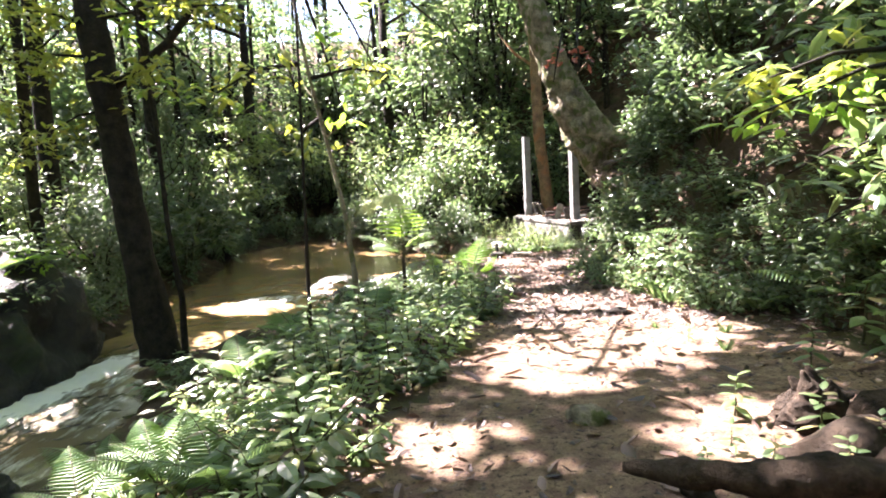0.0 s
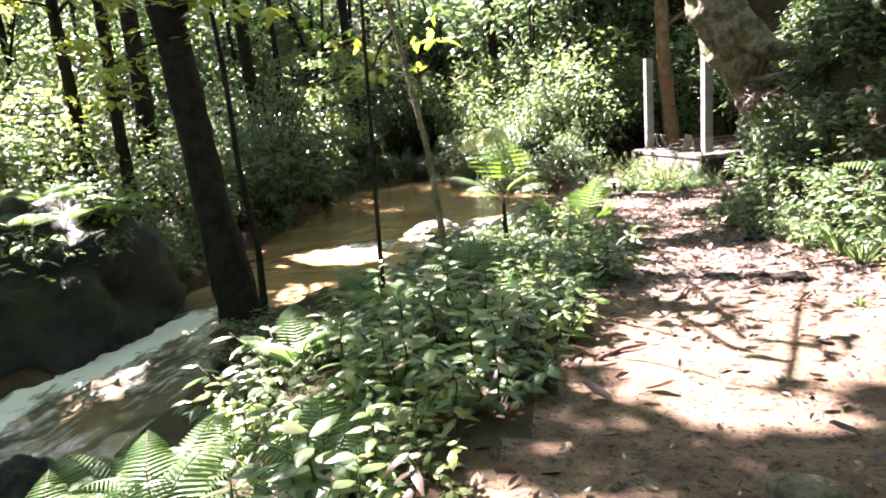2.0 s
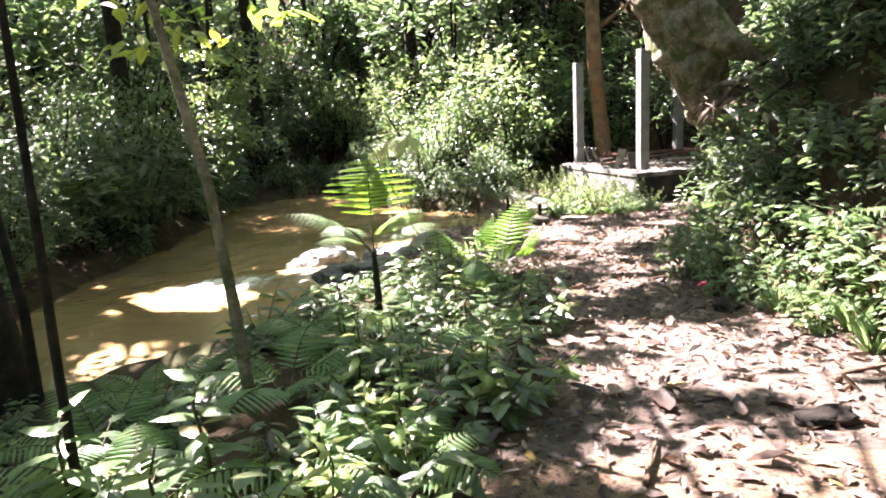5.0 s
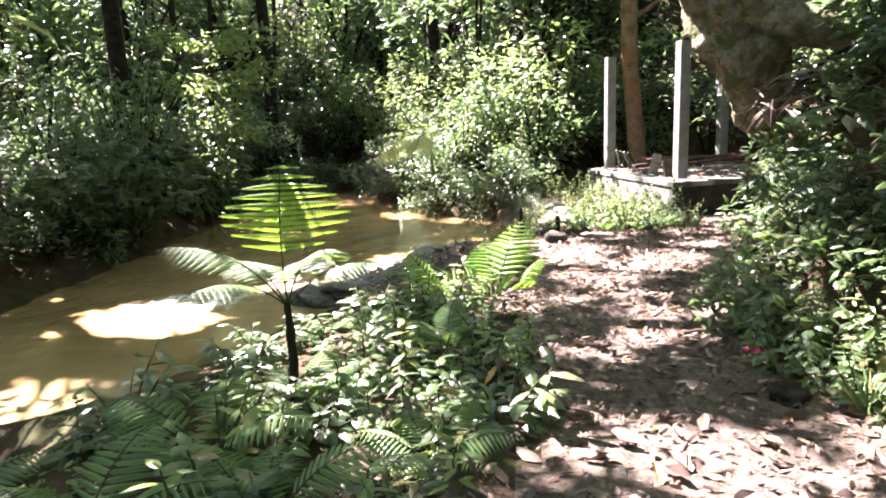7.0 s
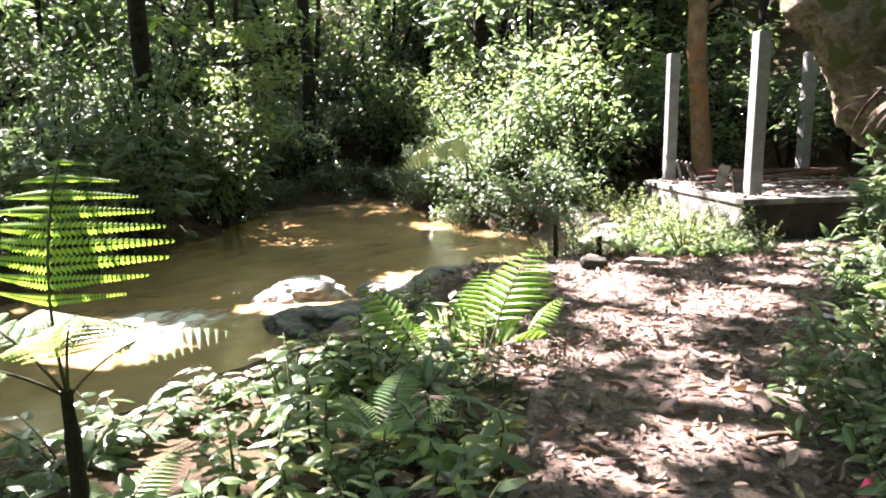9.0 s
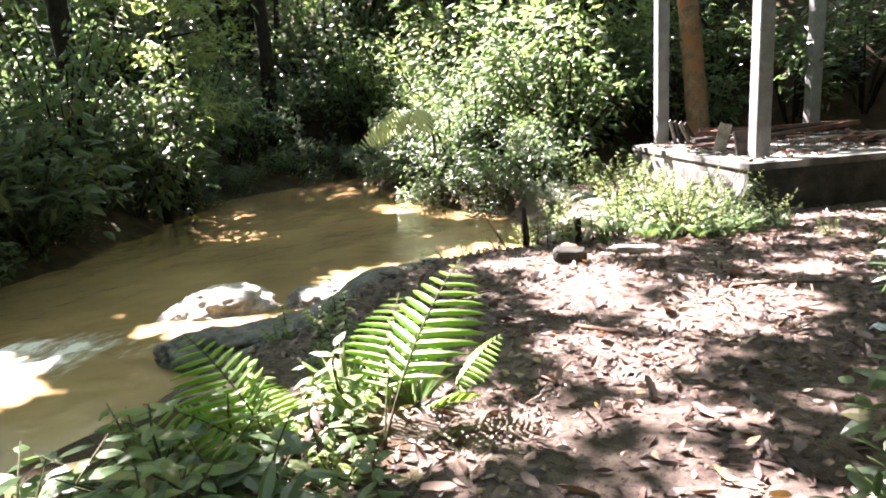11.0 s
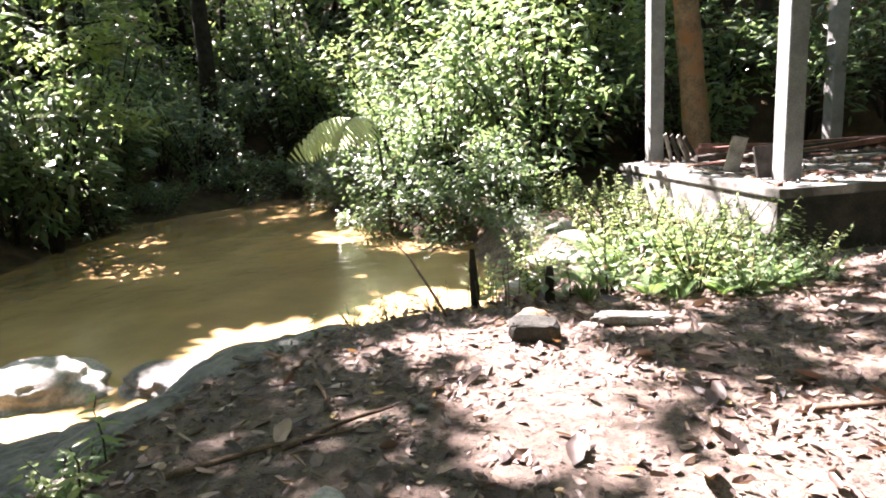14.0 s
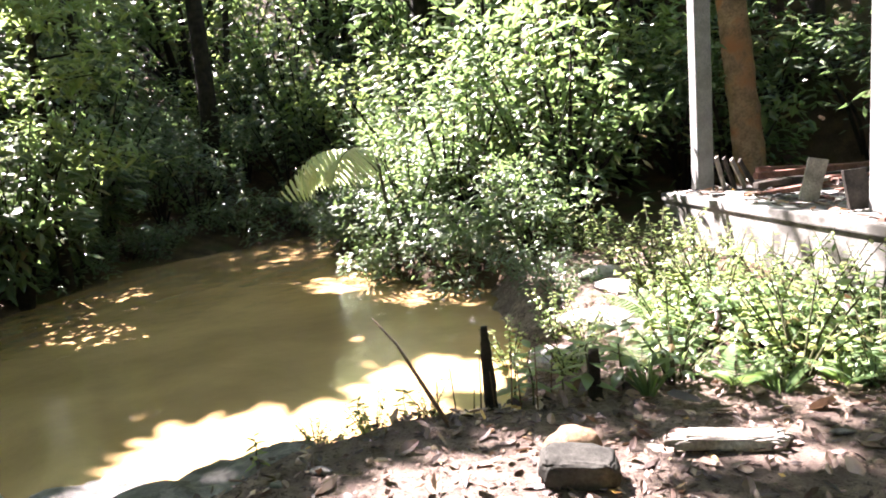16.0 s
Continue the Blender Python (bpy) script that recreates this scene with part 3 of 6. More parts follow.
def stem_plant(label, mat, stems, height, width, leaves, size, ratio=0.42, kind_name="undergrowth_plant", bark=STEM, droopy=0.45, arch=0.5, category="plant"):
    """A plant of several rising stems with leaves set alternately along each."""
    t = thing(kind_name, Matrix(), label, category)
    g = Geo()
    pos, ways, L = [], [], []
    for k in range(stems):
        a = 2 * math.pi * k / stems + rng.uniform(-0.6, 0.6)
        h, r = height * rng.uniform(0.45, 1.0), width * rng.uniform(0.2, 0.5)
        o = Vector((math.cos(a), math.sin(a), 0))
        line = [o * (0.04 + r * f ** (1 + arch)) + Vector((0, 0, h * (f - 0.22 * arch * f * f) - 0.05)) for f in (0, 0.25, 0.5, 0.75, 1.0)]
        th = 0.006 + 0.006 * height
        g.tube(line, [th, th * 0.85, th * 0.65, th * 0.5, th * 0.25], 5)
        for j in range(leaves):
            f = 0.28 + 0.72 * (j + 0.5 * rng.random()) / leaves
            i = min(3, int(f * 4))
            p = line[i].lerp(line[i + 1], f * 4 - i)
            d = (line[i + 1] - line[i]).normalized()
            b = j * 2.4 + rng.uniform(-0.5, 0.5) + a
            w = Vector((math.cos(b), math.sin(b), 0)) + o * 0.35 + d * 0.5
            w.z -= droopy * rng.uniform(0.4, 1.6)
            pos.append(tuple(p))
            ways.append(tuple(w))
            L.append(size * rng.uniform(0.65, 1.2) * (1.1 - 0.4 * f))
    part("branchwork", g.mesh("branchwork", bark), t)["kind"] = "stuff"
    n = len(pos)
    L = np.array(L)
    part("foliage", leaves_mesh("foliage", np.array(pos), np.array(ways), np.tile((0, 0, 1.0), (n, 1)) + rng.normal(0, 0.28, (n, 3)), L, L * ratio * rng.uniform(0.8, 1.2, n), mat, FINE), t)["kind"] = "stuff"
    return t


def tree_model(label, mat, bark, height, radius, crown_blobs, leaves, size, lean=(0, 0), bend=0.4, kind_name="tree", limbs=6):
    t = thing(kind_name, Matrix(), label, "tree")
    g = Geo()
    pts, rad = [], []
    for k in range(10):
        f = k / 9
        pts.append((lean[0] * f * height + bend * math.sin(f * 4.0) * 0.3, lean[1] * f * height + bend * math.cos(f * 3.1) * 0.25 - bend * 0.25, f * height - 0.3))
        rad.append(radius * (1.35 if k == 0 else 1) * (1 - 0.62 * f))
    g.gnarled(pts, rad, 22, 10, 0.2, 1.3)
    part("trunk", g.mesh("trunk", bark), t)
    g = Geo()
    for k in range(limbs):
        b = crown_blobs[k % len(crown_blobs)]
        f = rng.uniform(0.5, 0.92)
        i = int(f * 9)
        s, e = Vector(pts[i]), Vector(b[:3])
        m = (s + e) / 2 + Vector((0, 0, 0.12 * (e - s).length))
        g.tube([s, m, e], [radius * 0.35, radius * 0.22, radius * 0.06], 6, 0.2)
    part("branchwork", g.mesh("branchwork", bark), t)["kind"] = "stuff"
    pos, out = clumped(leaves, crown_blobs, 9, size * 1.0)
    n = len(pos)
    L = size * rng.uniform(0.6, 1.25, n)
    part("crown", leaves_mesh("crown", pos, droop(n, out), np.tile((0, 0, 1.0), (n, 1)) + rng.normal(0, 0.4, (n, 3)), L, L * rng.uniform(0.34, 0.48, n), mat), t)["kind"] = "stuff"
    return t


def spread_copies(model, places, sizes=(0.85, 1.2), sink=0.03, group=""):
    """Puts the model at the first place and copies at the rest."""
    for k, (x, y, *more) in enumerate(places):
        s = more[0] if more else float(rng.uniform(*sizes))
        m = on_ground(x, y, float(rng.uniform(0, 360)), s, sink)
        if group:
            model["group"] = group
        if k == 0:
            model.matrix_basis = m
        else:
            ob = copy_thing(model, Matrix())
            ob.matrix_basis = m

# ---- forest round the pool ----
far_mid = [shrub_model("shrub", "dense dark green jungle shrub with drooping glossy leaves", LEAF_DARK, 900, 0.24, 2.6, 2.2, BARK_DARK, nblobs=9),
           shrub_model("shrub", "tall leafy green shrub on the stream bank", LEAF_MID, 1000, 0.22, 3.2, 2.2, BARK_DARK, nblobs=13, low=0.12),
           shrub_model("shrub", "yellow-green bush beside the pool, sunlight put into its leaf colour", LEAF_BRIGHT, 1100, 0.19, 2.8, 2.2, BARK_DARK, nblobs=13, low=0.12),
           shrub_model("shrub", "low dark shrub overhanging the water's edge", LEAF_DARK, 850, 0.18, 1.3, 1.8, BARK_DARK, nblobs=11, low=0.12)]


def ring(n, test, x0, x1, y0, y1, gap):
    """Random places that satisfy test, at least gap apart."""
    out = []
    for _ in range(n * 30):
        x, y = rng.uniform(x0, x1), rng.uniform(y0, y1)
        if test(x, y) and all((x - a) ** 2 + (y - b) ** 2 > gap * gap for a, b in out):
            out.append((float(x), float(y)))
            if len(out) >= n:
                break
    return out


def dist(x, y):
    return float(shore_distance(np.array([(x, y)]))[0])


def left_side(x, y):
    return x < np.interp(y, [-6, 6, 12, 20, 28, 32], [-6.5, -5.5, -5.2, -4, -5.5, -6.1])


edge = ring(46, lambda x, y: 0.3 < dist(x, y) < 1.2 and (left_side(x, y) or y > 24.5) and y > 11.5, -14, 3, 9, 36, 0.85)
spread_copies(far_mid[3], edge + [(-2.4, 27.6, 1.0), (0.8, 23.4, 0.5), (-2.0, 25.7, 0.7), (1.2, 22.6, 0.45)], (0.7, 1.2), 0.2)
spread_copies(far_mid[0], ring(24, lambda x, y: 0.9 < dist(x, y) < 5 and left_side(x, y) and y > 10, -16, 0, 10, 38, 1.3), (0.7, 1.1))
spread_copies(far_mid[1], [(-0.2, 25.3, 0.62), (-1.5, 26.2, 0.7), (0.8, 24.4, 0.5), (-2.6, 28.2, 0.8)])
spread_copies(far_mid[1], ring(40, lambda x, y: 1.5 < dist(x, y) < 9 and (left_side(x, y) or y > 26), -20, 6, 5, 42, 1.5), (0.8, 1.4))
spread_copies(far_mid[1], [(0.6, 25.9, 0.85), (-0.6, 27.4, 1.0)])
spread_copies(far_mid[2], [(1.6, 27.4, 1.3), (1.0, 28.8, 1.8), (-2.2, 29.2, 1.3), (-9.8, 12.2, 1.0), (-11.5, 14.5, 1.3), (-10.4, 16.4, 1.0), (-12.5, 10.5, 1.2), (-9.5, 9.6, 0.8), (-5.8, 34.5, 1.4), (-2.8, 33.0, 1.6)])
lit_bush = stem_plant("tall sunlit bush with broad drooping leaves beside the pool", LEAF_MID, 13, 3.4, 2.0, 22, 0.29, 0.46, "shrub", BARK_DARK, 0.7, 0.35, "shrub")
spread_copies(lit_bush, [(-4.5, 33.0, 1.4), (-6.6, 34.0, 1.6), (-2.4, 34.0, 1.5), (-8.2, 36.0, 1.8), (-4.2, 37.5, 2.0), (-6.0, 39.5, 2.4), (0.9, 26.2, 1.0), (1.6, 27.2, 1.3), (0.2, 27.6, 1.0), (1.0, 25.2, 0.6), (1.9, 28.6, 1.6)], sink=0.1)
drooping = stem_plant("bushy tree with long drooping glossy leaves over the pool", LEAF_MID, 18, 4.2, 2.6, 26, 0.34, 0.36, "shrub", BARK_DARK, 1.1, 0.5, "shrub")
spread_copies(drooping, [(-8.3, 24.3, 1.05), (-9.0, 22.2, 1.2), (-8.9, 26.2, 1.2), (-9.8, 28.4, 1.3), (-9.6, 20.2, 0.9), (-11.0, 24.6, 1.4)], sink=0.1)
# taller thicket further back
back = ring(52, lambda x, y: dist(x, y) > 4.5 and (left_side(x, y) or y > 31) and not (-17 < x < -8.5 and 9 < y < 31), -26, 12, 4, 46, 2.0)
spread_copies(far_mid[1], back[::3], (1.9, 2.8))
spread_copies(far_mid[0], back[1::3], (1.9, 2.8))
spread_copies(far_mid[2], back[2::3], (1.7, 2.5))

tree_a = tree_model("slender dark-barked rainforest tree with a small-leaved crown", LEAF_MID, BARK_DARK, 14, 0.12,
                    [(0.3, 0.2, 5.5, 1.6, 1.6, 1.2), (-0.9, 0.5, 7.5, 1.9, 1.8, 1.4), (1.0, -0.5, 9.5, 2.0, 2.0, 1.5), (0, 0, 12, 2.2, 2.2, 1.6), (-0.5, -1.0, 4.0, 1.2, 1.2, 0.9)], 1700, 0.24, (0.06, 0.03), 0.9)
tree_b = tree_model("tall forest tree with dense dark foliage", LEAF_DARK, BARK_DARK, 13, 0.15,
                    [(0.8, 0.2, 4.2, 1.7, 1.7, 1.2), (-0.9, 0.7, 6.0, 2.0, 2.0, 1.5), (0.9, -0.8, 8.2, 2.2, 2.2, 1.6), (0, 0.3, 10.8, 2.4, 2.4, 1.8), (-1.2, -0.6, 3.0, 1.3, 1.3, 1.0)], 2100, 0.24, (-0.05, 0.02), 0.9)
far_trees = ring(34, lambda x, y: dist(x, y) > 2.2 and (left_side(x, y) or y > 28.5) and not (-19 < x < -8.5 and 9 < y < 21) and not (-7 < x < 1.5 and 26 < y < 34) and not (-17 < x < -8 and 16 < y < 31), -24, 14, 6, 46, 2.4)
spread_copies(tree_a, far_trees[::2], (0.8, 1.25))
spread_copies(tree_b, far_trees[1::2], (0.8, 1.25))
spread_copies(tree_a, [(-19, 18), (-20, 24), (-18.5, 29), (-15, 33), (-21, 13), (-17.5, 21.5)], (1.0, 1.3))

spread_copies(tree_b, ring(26, lambda x, y: True, -36, 6, 48, 62, 2.4) + ring(6, lambda x, y: True, -36, -24, 36, 47, 2.6), (1.25, 1.55))

# ---- hillside beside the path ----
hill_a = shrub_model("shrub", "broad-leaved dark shrub on the steep bank beside the path", LEAF_DARK, 520, 0.24, 1.8, 1.8, STEM, nblobs=8, shape=FINE)
hill_b = stem_plant("leafy green shrub with long pointed leaves beside the path", LEAF_MID, 11, 1.3, 1.3, 14, 0.25, 0.4, "shrub", STEM, 0.5, 0.5, "shrub")
hill_c = shrub_model("shrub", "yellow-green long-leaved shrub arching over the path edge", LEAF_BRIGHT, 260, 0.30, 2.4, 1.6, STEM, nblobs=7, shape=FINE)
hill_d = stem_plant("low sunlit broad-leaved herb at the path edge", LEAF_MID, 9, 0.75, 0.8, 10, 0.17, 0.45, "herb", STEM, 0.5, 0.5, "herb")


bank_low = shrub_model("bank_plant", "dark low undergrowth plant covering the steep bank", LEAF_DARK, 190, 0.14, 0.55, 0.85, STEM, shape=FINE, per=4, nblobs=8, kind_name="undergrowth_plant", ratio=0.46, low=0.1)


def hill_s(x, y):
    return x - float(table(y, HILL))


spread_copies(hill_a, ring(36, lambda x, y: (0.3 if y < 7.5 else 1.15) < hill_s(x, y) < 4.5 and not (13 < y < 15 and hill_s(x, y) < 1.6), 3, 14, 1, 22, 1.0), (0.8, 1.35))
spread_copies(hill_b, ring(44, lambda x, y: (0.3 if y < 8 else 0.6) < hill_s(x, y) < 1.4 and not 13 < y < 21, 2.8, 9, 1.5, 20, 0.6), (0.6, 1.0))
spread_copies(hill_c, [(4.9, 6.2, 1.1), (4.6, 4.7, 1.0), (5.4, 7.4, 1.1)])
spread_copies(hill_d, ring(34, lambda x, y: -0.1 < x - float(table(y, PATH_R)) < 0.7 and (7.5 < y < 13 or 15 < y < 16.5), 2.4, 6, 7, 18, 0.32), (0.6, 1.05))
spread_copies(tree_b, [(9.5, 5), (9, 9.5), (8.5, 13), (9.5, 17), (11.5, 21), (10, 27), (6.5, 30), (3, 31.5), (12, 2), (8, 31)], (0.8, 1.1))
spread_copies(far_mid[0], [(5.2, 28.2, 1.2), (6.8, 28.0, 1.2), (8.2, 27.6, 1.1), (3.6, 28.8, 1.2), (9.6, 25.2, 1.2), (9.8, 23, 1.2), (2.4, 29.4, 1.2)])

spread_copies(hill_a, [(-8.3, 22.0, 1.7), (-8.8, 23.8, 1.6), (-8.2, 20.2, 1.5), (-10.0, 21.6, 1.5), (-10.2, 25.0, 1.4), (-8.8, 18.4, 1.4), (-10.2, 27.6, 1.5), (-10.6, 19.8, 1.5)])
spread_copies(hill_b, [(3.55, 12.4, 0.55), (3.75, 13.0, 0.5), (3.85, 13.7, 0.5), (3.75, 14.5, 0.5), (4.3, 15.0, 0.6), (3.45, 11.6, 0.5), (4.1, 12.6, 0.7), (4.7, 15.6, 0.6), (4.4, 14.4, 0.6)])
spread_copies(hill_a, ring(12, lambda x, y: 0.2 < hill_s(x, y) < 1.3, 3, 6, 11.5, 16, 0.5), (0.4, 0.6))
spread_copies(bank_low, ring(80, lambda x, y: (0.45 if y < 12 else 0.2) < x - float(table(y, PATH_R)) < 1.4, 2.9, 5.6, 6.5, 16.4, 0.28), (0.6, 1.1))
spread_copies(hill_a, ring(9, lambda x, y: 1.0 < hill_s(x, y) < 2.0, 3, 6, 10.2, 13.4, 0.5), (0.45, 0.6))
spread_copies(far_mid[1], [(-23, 27), (-20, 31.5), (-17, 35.5), (-24, 22), (-25, 17), (-22, 10), (-13, 38), (-8, 40), (-3, 41), (-23, 34)], (2.6, 3.4))
# behind the start, closing the place
spread_copies(tree_a, [(-3, -8), (3, -9), (8, -5), (-9, -6), (-12, 2), (0.5, -13), (6, -14)], (0.8, 1.1))
spread_copies(far_mid[1], [(-2.5, -6), (4.5, -5), (-10, -1), (-11, 4), (1, -10), (6, -8)], (0.9, 1.3))

# unseen thicket behind the start and past the hill, added to cut sky light
spread_copies(far_mid[1], ring(16, lambda x, y: True, -15, 12, -13, -6.5, 2.2), (2.4, 3.2))
spread_copies(far_mid[0], ring(9, lambda x, y: True, 9, 15, -6, 20, 2.4), (2.4, 3.2))
spread_copies(tree_b, ring(10, lambda x, y: True, -14, 14, -20, -9, 3.0), (1.0, 1.3))

# ---- plants on the bank between path and stream ----
bank_a = stem_plant("leafy green undergrowth plant on the stream bank", LEAF_MID, 8, 0.6, 0.75, 9, 0.19, 0.44)
bank_b = stem_plant("dark green broad-leaved undergrowth plant on the bank", LEAF_DARK, 7, 0.55, 0.8, 9, 0.23, 0.42)
bank_c = stem_plant("bright green herb with small leaves on the bank", LEAF_BRIGHT, 9, 0.45, 0.7, 10, 0.14, 0.46)
BANK_EDGE = [(0, -2.9), (4, -2.7), (9, -2.5), (10, -1.8), (12, -1.2), (13, -0.6), (14, 0.3)]


def bank(x, y):
    if noise.noise(Vector((x * 1.4, y * 1.4, 33))) < -0.08:
        return False
    return dist(x, y) > 0.25 and float(table(y, BANK_EDGE)) < x < float(table(y, PATH_L)) - 0.32 and y < 14.0 and not (y < 5.2 and x < -1.0)


pl = ring(135, bank, -4.9, 1.4, 1.0, 14, 0.33)
spread_copies(bank_a, pl[::3], (0.55, 1.25))
spread_copies(bank_b, pl[1::3], (0.55, 1.2))
spread_copies(bank_c, pl[2::3], (0.6, 1.4))
spread_copies(bank_a, [(-1.9, 4.3, 0.9), (-1.4, 4.0, 0.8), (-2.3, 3.6, 0.9), (-1.6, 3.2, 0.8), (-2.7, 4.7, 1.0), (-1.2, 4.8, 0.8), (-2.0, 5.2, 0.9), (-1.1, 3.5, 0.6), (-4.4, 10.0, 1.0), (-4.6, 10.4, 0.9), (-4.0, 9.6, 1.0), (-4.2, 9.0, 0.9)])
low = ring(34, lambda x, y: dist(x, y) > 0.4 and x < float(table(y, PATH_L)) - 0.5, -3.6, -0.7, 2.4, 7.0, 0.42)
spread_copies(bank_c, low[::2], (0.7, 1.2))
spread_copies(bank_a, low[1::2], (0.6, 0.95))
# sunlit herbs before the platform
front = [(2.35, 19.6), (2.8, 19.9), (3.2, 20.2), (3.5, 19.8), (2.6, 20.4), (3.0, 20.7), (2.2, 20.3), (3.7, 20.5), (2.9, 19.3), (3.4, 19.3), (2.4, 21.0), (2.7, 21.6), (2.2, 22.0), (3.9, 20.0), (2.4, 22.7), (2.1, 19.3)]
spread_copies(bank_c, [(2.5, 19.7, 1.3), (3.1, 19.8, 1.4), (3.6, 19.9, 1.3), (2.8, 20.3, 1.6), (3.4, 20.5, 1.5), (2.2, 20.2, 1.3), (2.5, 21.0, 1.5), (4.0, 20.3, 1.0)])
spread_copies(bank_a, [(2.6, 19.5, 1.1), (3.3, 19.6, 1.2), (2.3, 20.8, 1.1), (3.6, 20.1, 1.1), (3.0, 20.3, 1.4), (1.5, 20.0, 0.9), (4.0, 20.3, 0.7)])
herb = stem_plant("sunlit yellow-green weeds growing against the platform", LEAF_BRIGHT, 16, 0.95, 0.9, 13, 0.105, 0.46, "weed_clump", STEM, 0.4, 0.4, "weeds")
herb_green = stem_plant("leafy green weeds growing against the platform", LEAF_MID, 12, 0.85, 0.9, 11, 0.14, 0.46, "weed_clump", STEM, 0.5, 0.5, "weeds")
placed = [(x, y, 0.75 + 0.55 * ((i * 7) % 10) / 10) for i, (x, y) in enumerate(front)]
spread_copies(herb, placed[::2])
spread_copies(herb_green, placed[1::2] + [(2.7, 19.2, 0.6), (3.3, 19.15, 0.6), (3.9, 19.6, 0.7), (4.3, 19.9, 0.7), (2.2, 19.8, 0.7), (3.1, 20.0, 0.9)])
spread_copies(herb, [(2.5, 22.8, 0.9), (2.7, 22.2, 0.95), (2.95, 21.7, 1.0), (3.25, 21.2, 1.05), (3.55, 20.8, 1.0), (3.85, 20.5, 1.0), (4.25, 20.25, 0.75), (1.35, 19.7, 0.55), (1.5, 20.6, 0.7), (1.2, 21.6, 0.8), (0.1, 18.6, 0.45), (-0.15, 18.25, 0.3), (0.5, 18.6, 0.35), (0.75, 20.9, 0.7), (4.6, 18.9, 0.4), (4.9, 18.4, 0.4), (1.9, 23.4, 0.9), (1.5, 24.3, 1.0)])


spread_copies(bank_a, [(-0.5, 15.2, 0.5), (-0.9, 15.9, 0.45), (-0.25, 14.6, 0.55), (0.1, 14.3, 0.5)])
spread_copies(bank_c, [(-0.7, 15.5, 0.6), (-0.35, 14.9, 0.55), (-1.0, 15.2, 0.5), (0.35, 14.0, 0.6), (-0.05, 18.35, 0.35), (0.25, 18.65, 0.4)])

# ---- ferns ----


def frond_meshes(length, pairs, plen, start, arch, teeth, mat=LEAF_FERN, bow=0.25, widening=False, forward=0.38, fat=0.19):
    """A fern frond that rises and arches over: its blade and its stalk."""
    pos, ways, ups, L, Wd = [], [], [], [], []
    p, line = Vector((0, 0, 0)), [Vector((0, 0, 0))]
    steps = pairs + 6
    for k in range(steps):
        f = k / (steps - 1)
        a = start - arch * f ** 1.3
        d = Vector((math.cos(a), 0, math.sin(a)))
        up = Vector((-math.sin(a), 0, math.cos(a)))
        p = p + d * (length / steps)
        line.append(p.copy())
        g = (k - 5) / pairs
        if k < 5:
            continue
        size = plen * min(1.0, 0.55 + 1.6 * g) * (1 - g ** 2.2) + 0.02
        if widening:
            size = plen * (0.4 + 0.6 * g) * (1 - g ** 10) + 0.05
        for side in (-1, 1):
            w = (d * forward + Vector((0, side, 0)) - up * bow * (0.5 + g)).normalized()
            if teeth == 0:
                pos.append(p); ways.append(w); ups.append(up); L.append(size); Wd.append(size * 0.135)
                continue
            perp = w.cross(up).normalized()
            for j in range(teeth):
                h = (j + 0.3) / teeth
                q = p + w * size * h - up * size * 0.12 * h * h
                for s2 in (-1, 1):
                    pos.append(q); ways.append(w * 0.55 + perp * s2); ups.append(up); L.append(size * fat * (1.12 - h)); Wd.append(size * 1.1 / teeth)
    blade = leaves_mesh("frond", np.array([tuple(v) for v in pos]), np.array([tuple(v) for v in ways]), np.array([tuple(v) for v in ups]), np.array(L), np.array(Wd), mat, STRAP if teeth == 0 else SIMPLE)
    g = Geo()
    pick = line[:: max(1, len(line) // 8)]
    g.tube(pick, [0.008 * length * (1 - 0.8 * i / len(pick)) for i in range(len(pick))], 5)
    return blade, g.mesh("rachis", STEM)


def fern_model(label, meshes, count, tilt=(0, 0), category="fern", lift=0.0):
    t = thing("fern", Matrix(), label, category)
    for k in range(count):
        fr = part("frond", meshes[0], t)
        fr["kind"] = "stuff"
        s = 0.75 + 0.4 * ((k * 37) % 11) / 11
        fr.matrix_basis = pose(0, 0, lift, tilt[0], tilt[1] + (k * 53 % 17) - 8, 360 / count * k + (k * 29 % 23)) @ Matrix.Scale(s, 4)
        part("rachis", meshes[1], fr)
    return t


low_frond = frond_meshes(0.85, 21, 0.2, 1.15, 1.3, 0)
fern_a = fern_model("green fern with arching feathery fronds on the bank", low_frond, 7)
spots = [(-1.5, 3.9, 0.8), (-2.2, 4.5, 0.9), (-1.1, 4.3, 0.7), (-3.0, 5.3, 1.0), (-1.9, 4.0, 0.9), (-1.3, 3.4, 0.8), (-2.4, 5.0, 0.9), (-2.6, 4.2, 0.9), (-2.0, 2.6, 0.9), (-2.2, 6.6, 1.0), (-1.9, 8.0, 1.0), (-0.6, 10.4, 0.7), (0.2, 11.6, 0.8),
         (3.5, 10.6, 0.8), (3.4, 12.0, 0.9), (3.7, 7.5, 0.7), (3.45, 13.3, 0.8), (3.2, 10.0, 0.7)]
spread_copies(fern_a, spots)
broad_frond = frond_meshes(0.75, 14, 0.22, 0.9, 1.2, 0)
fern_b = fern_model("broad-fronded fern with long narrow leaflets", broad_frond, 6)
spread_copies(fern_b, [(-0.3, 8.9, 1.0), (0.35, 9.6, 0.8), (-1.0, 8.6, 1.1), (-0.1, 7.4, 0.9), (-1.3, 7.3, 1.0), (-0.9, 9.6, 1.1), (-2.2, 9.1, 0.9), (-7.6, 12.9, 1.6), (-8.9, 12.3, 1.6), (-9.8, 10.9, 1.8), (-8.2, 13.2, 1.6), (3.8, 13.3, 0.7), (3.9, 9.4, 1.2), (4.2, 7.0, 1.3), (4.8, 5.4, 1.3)])
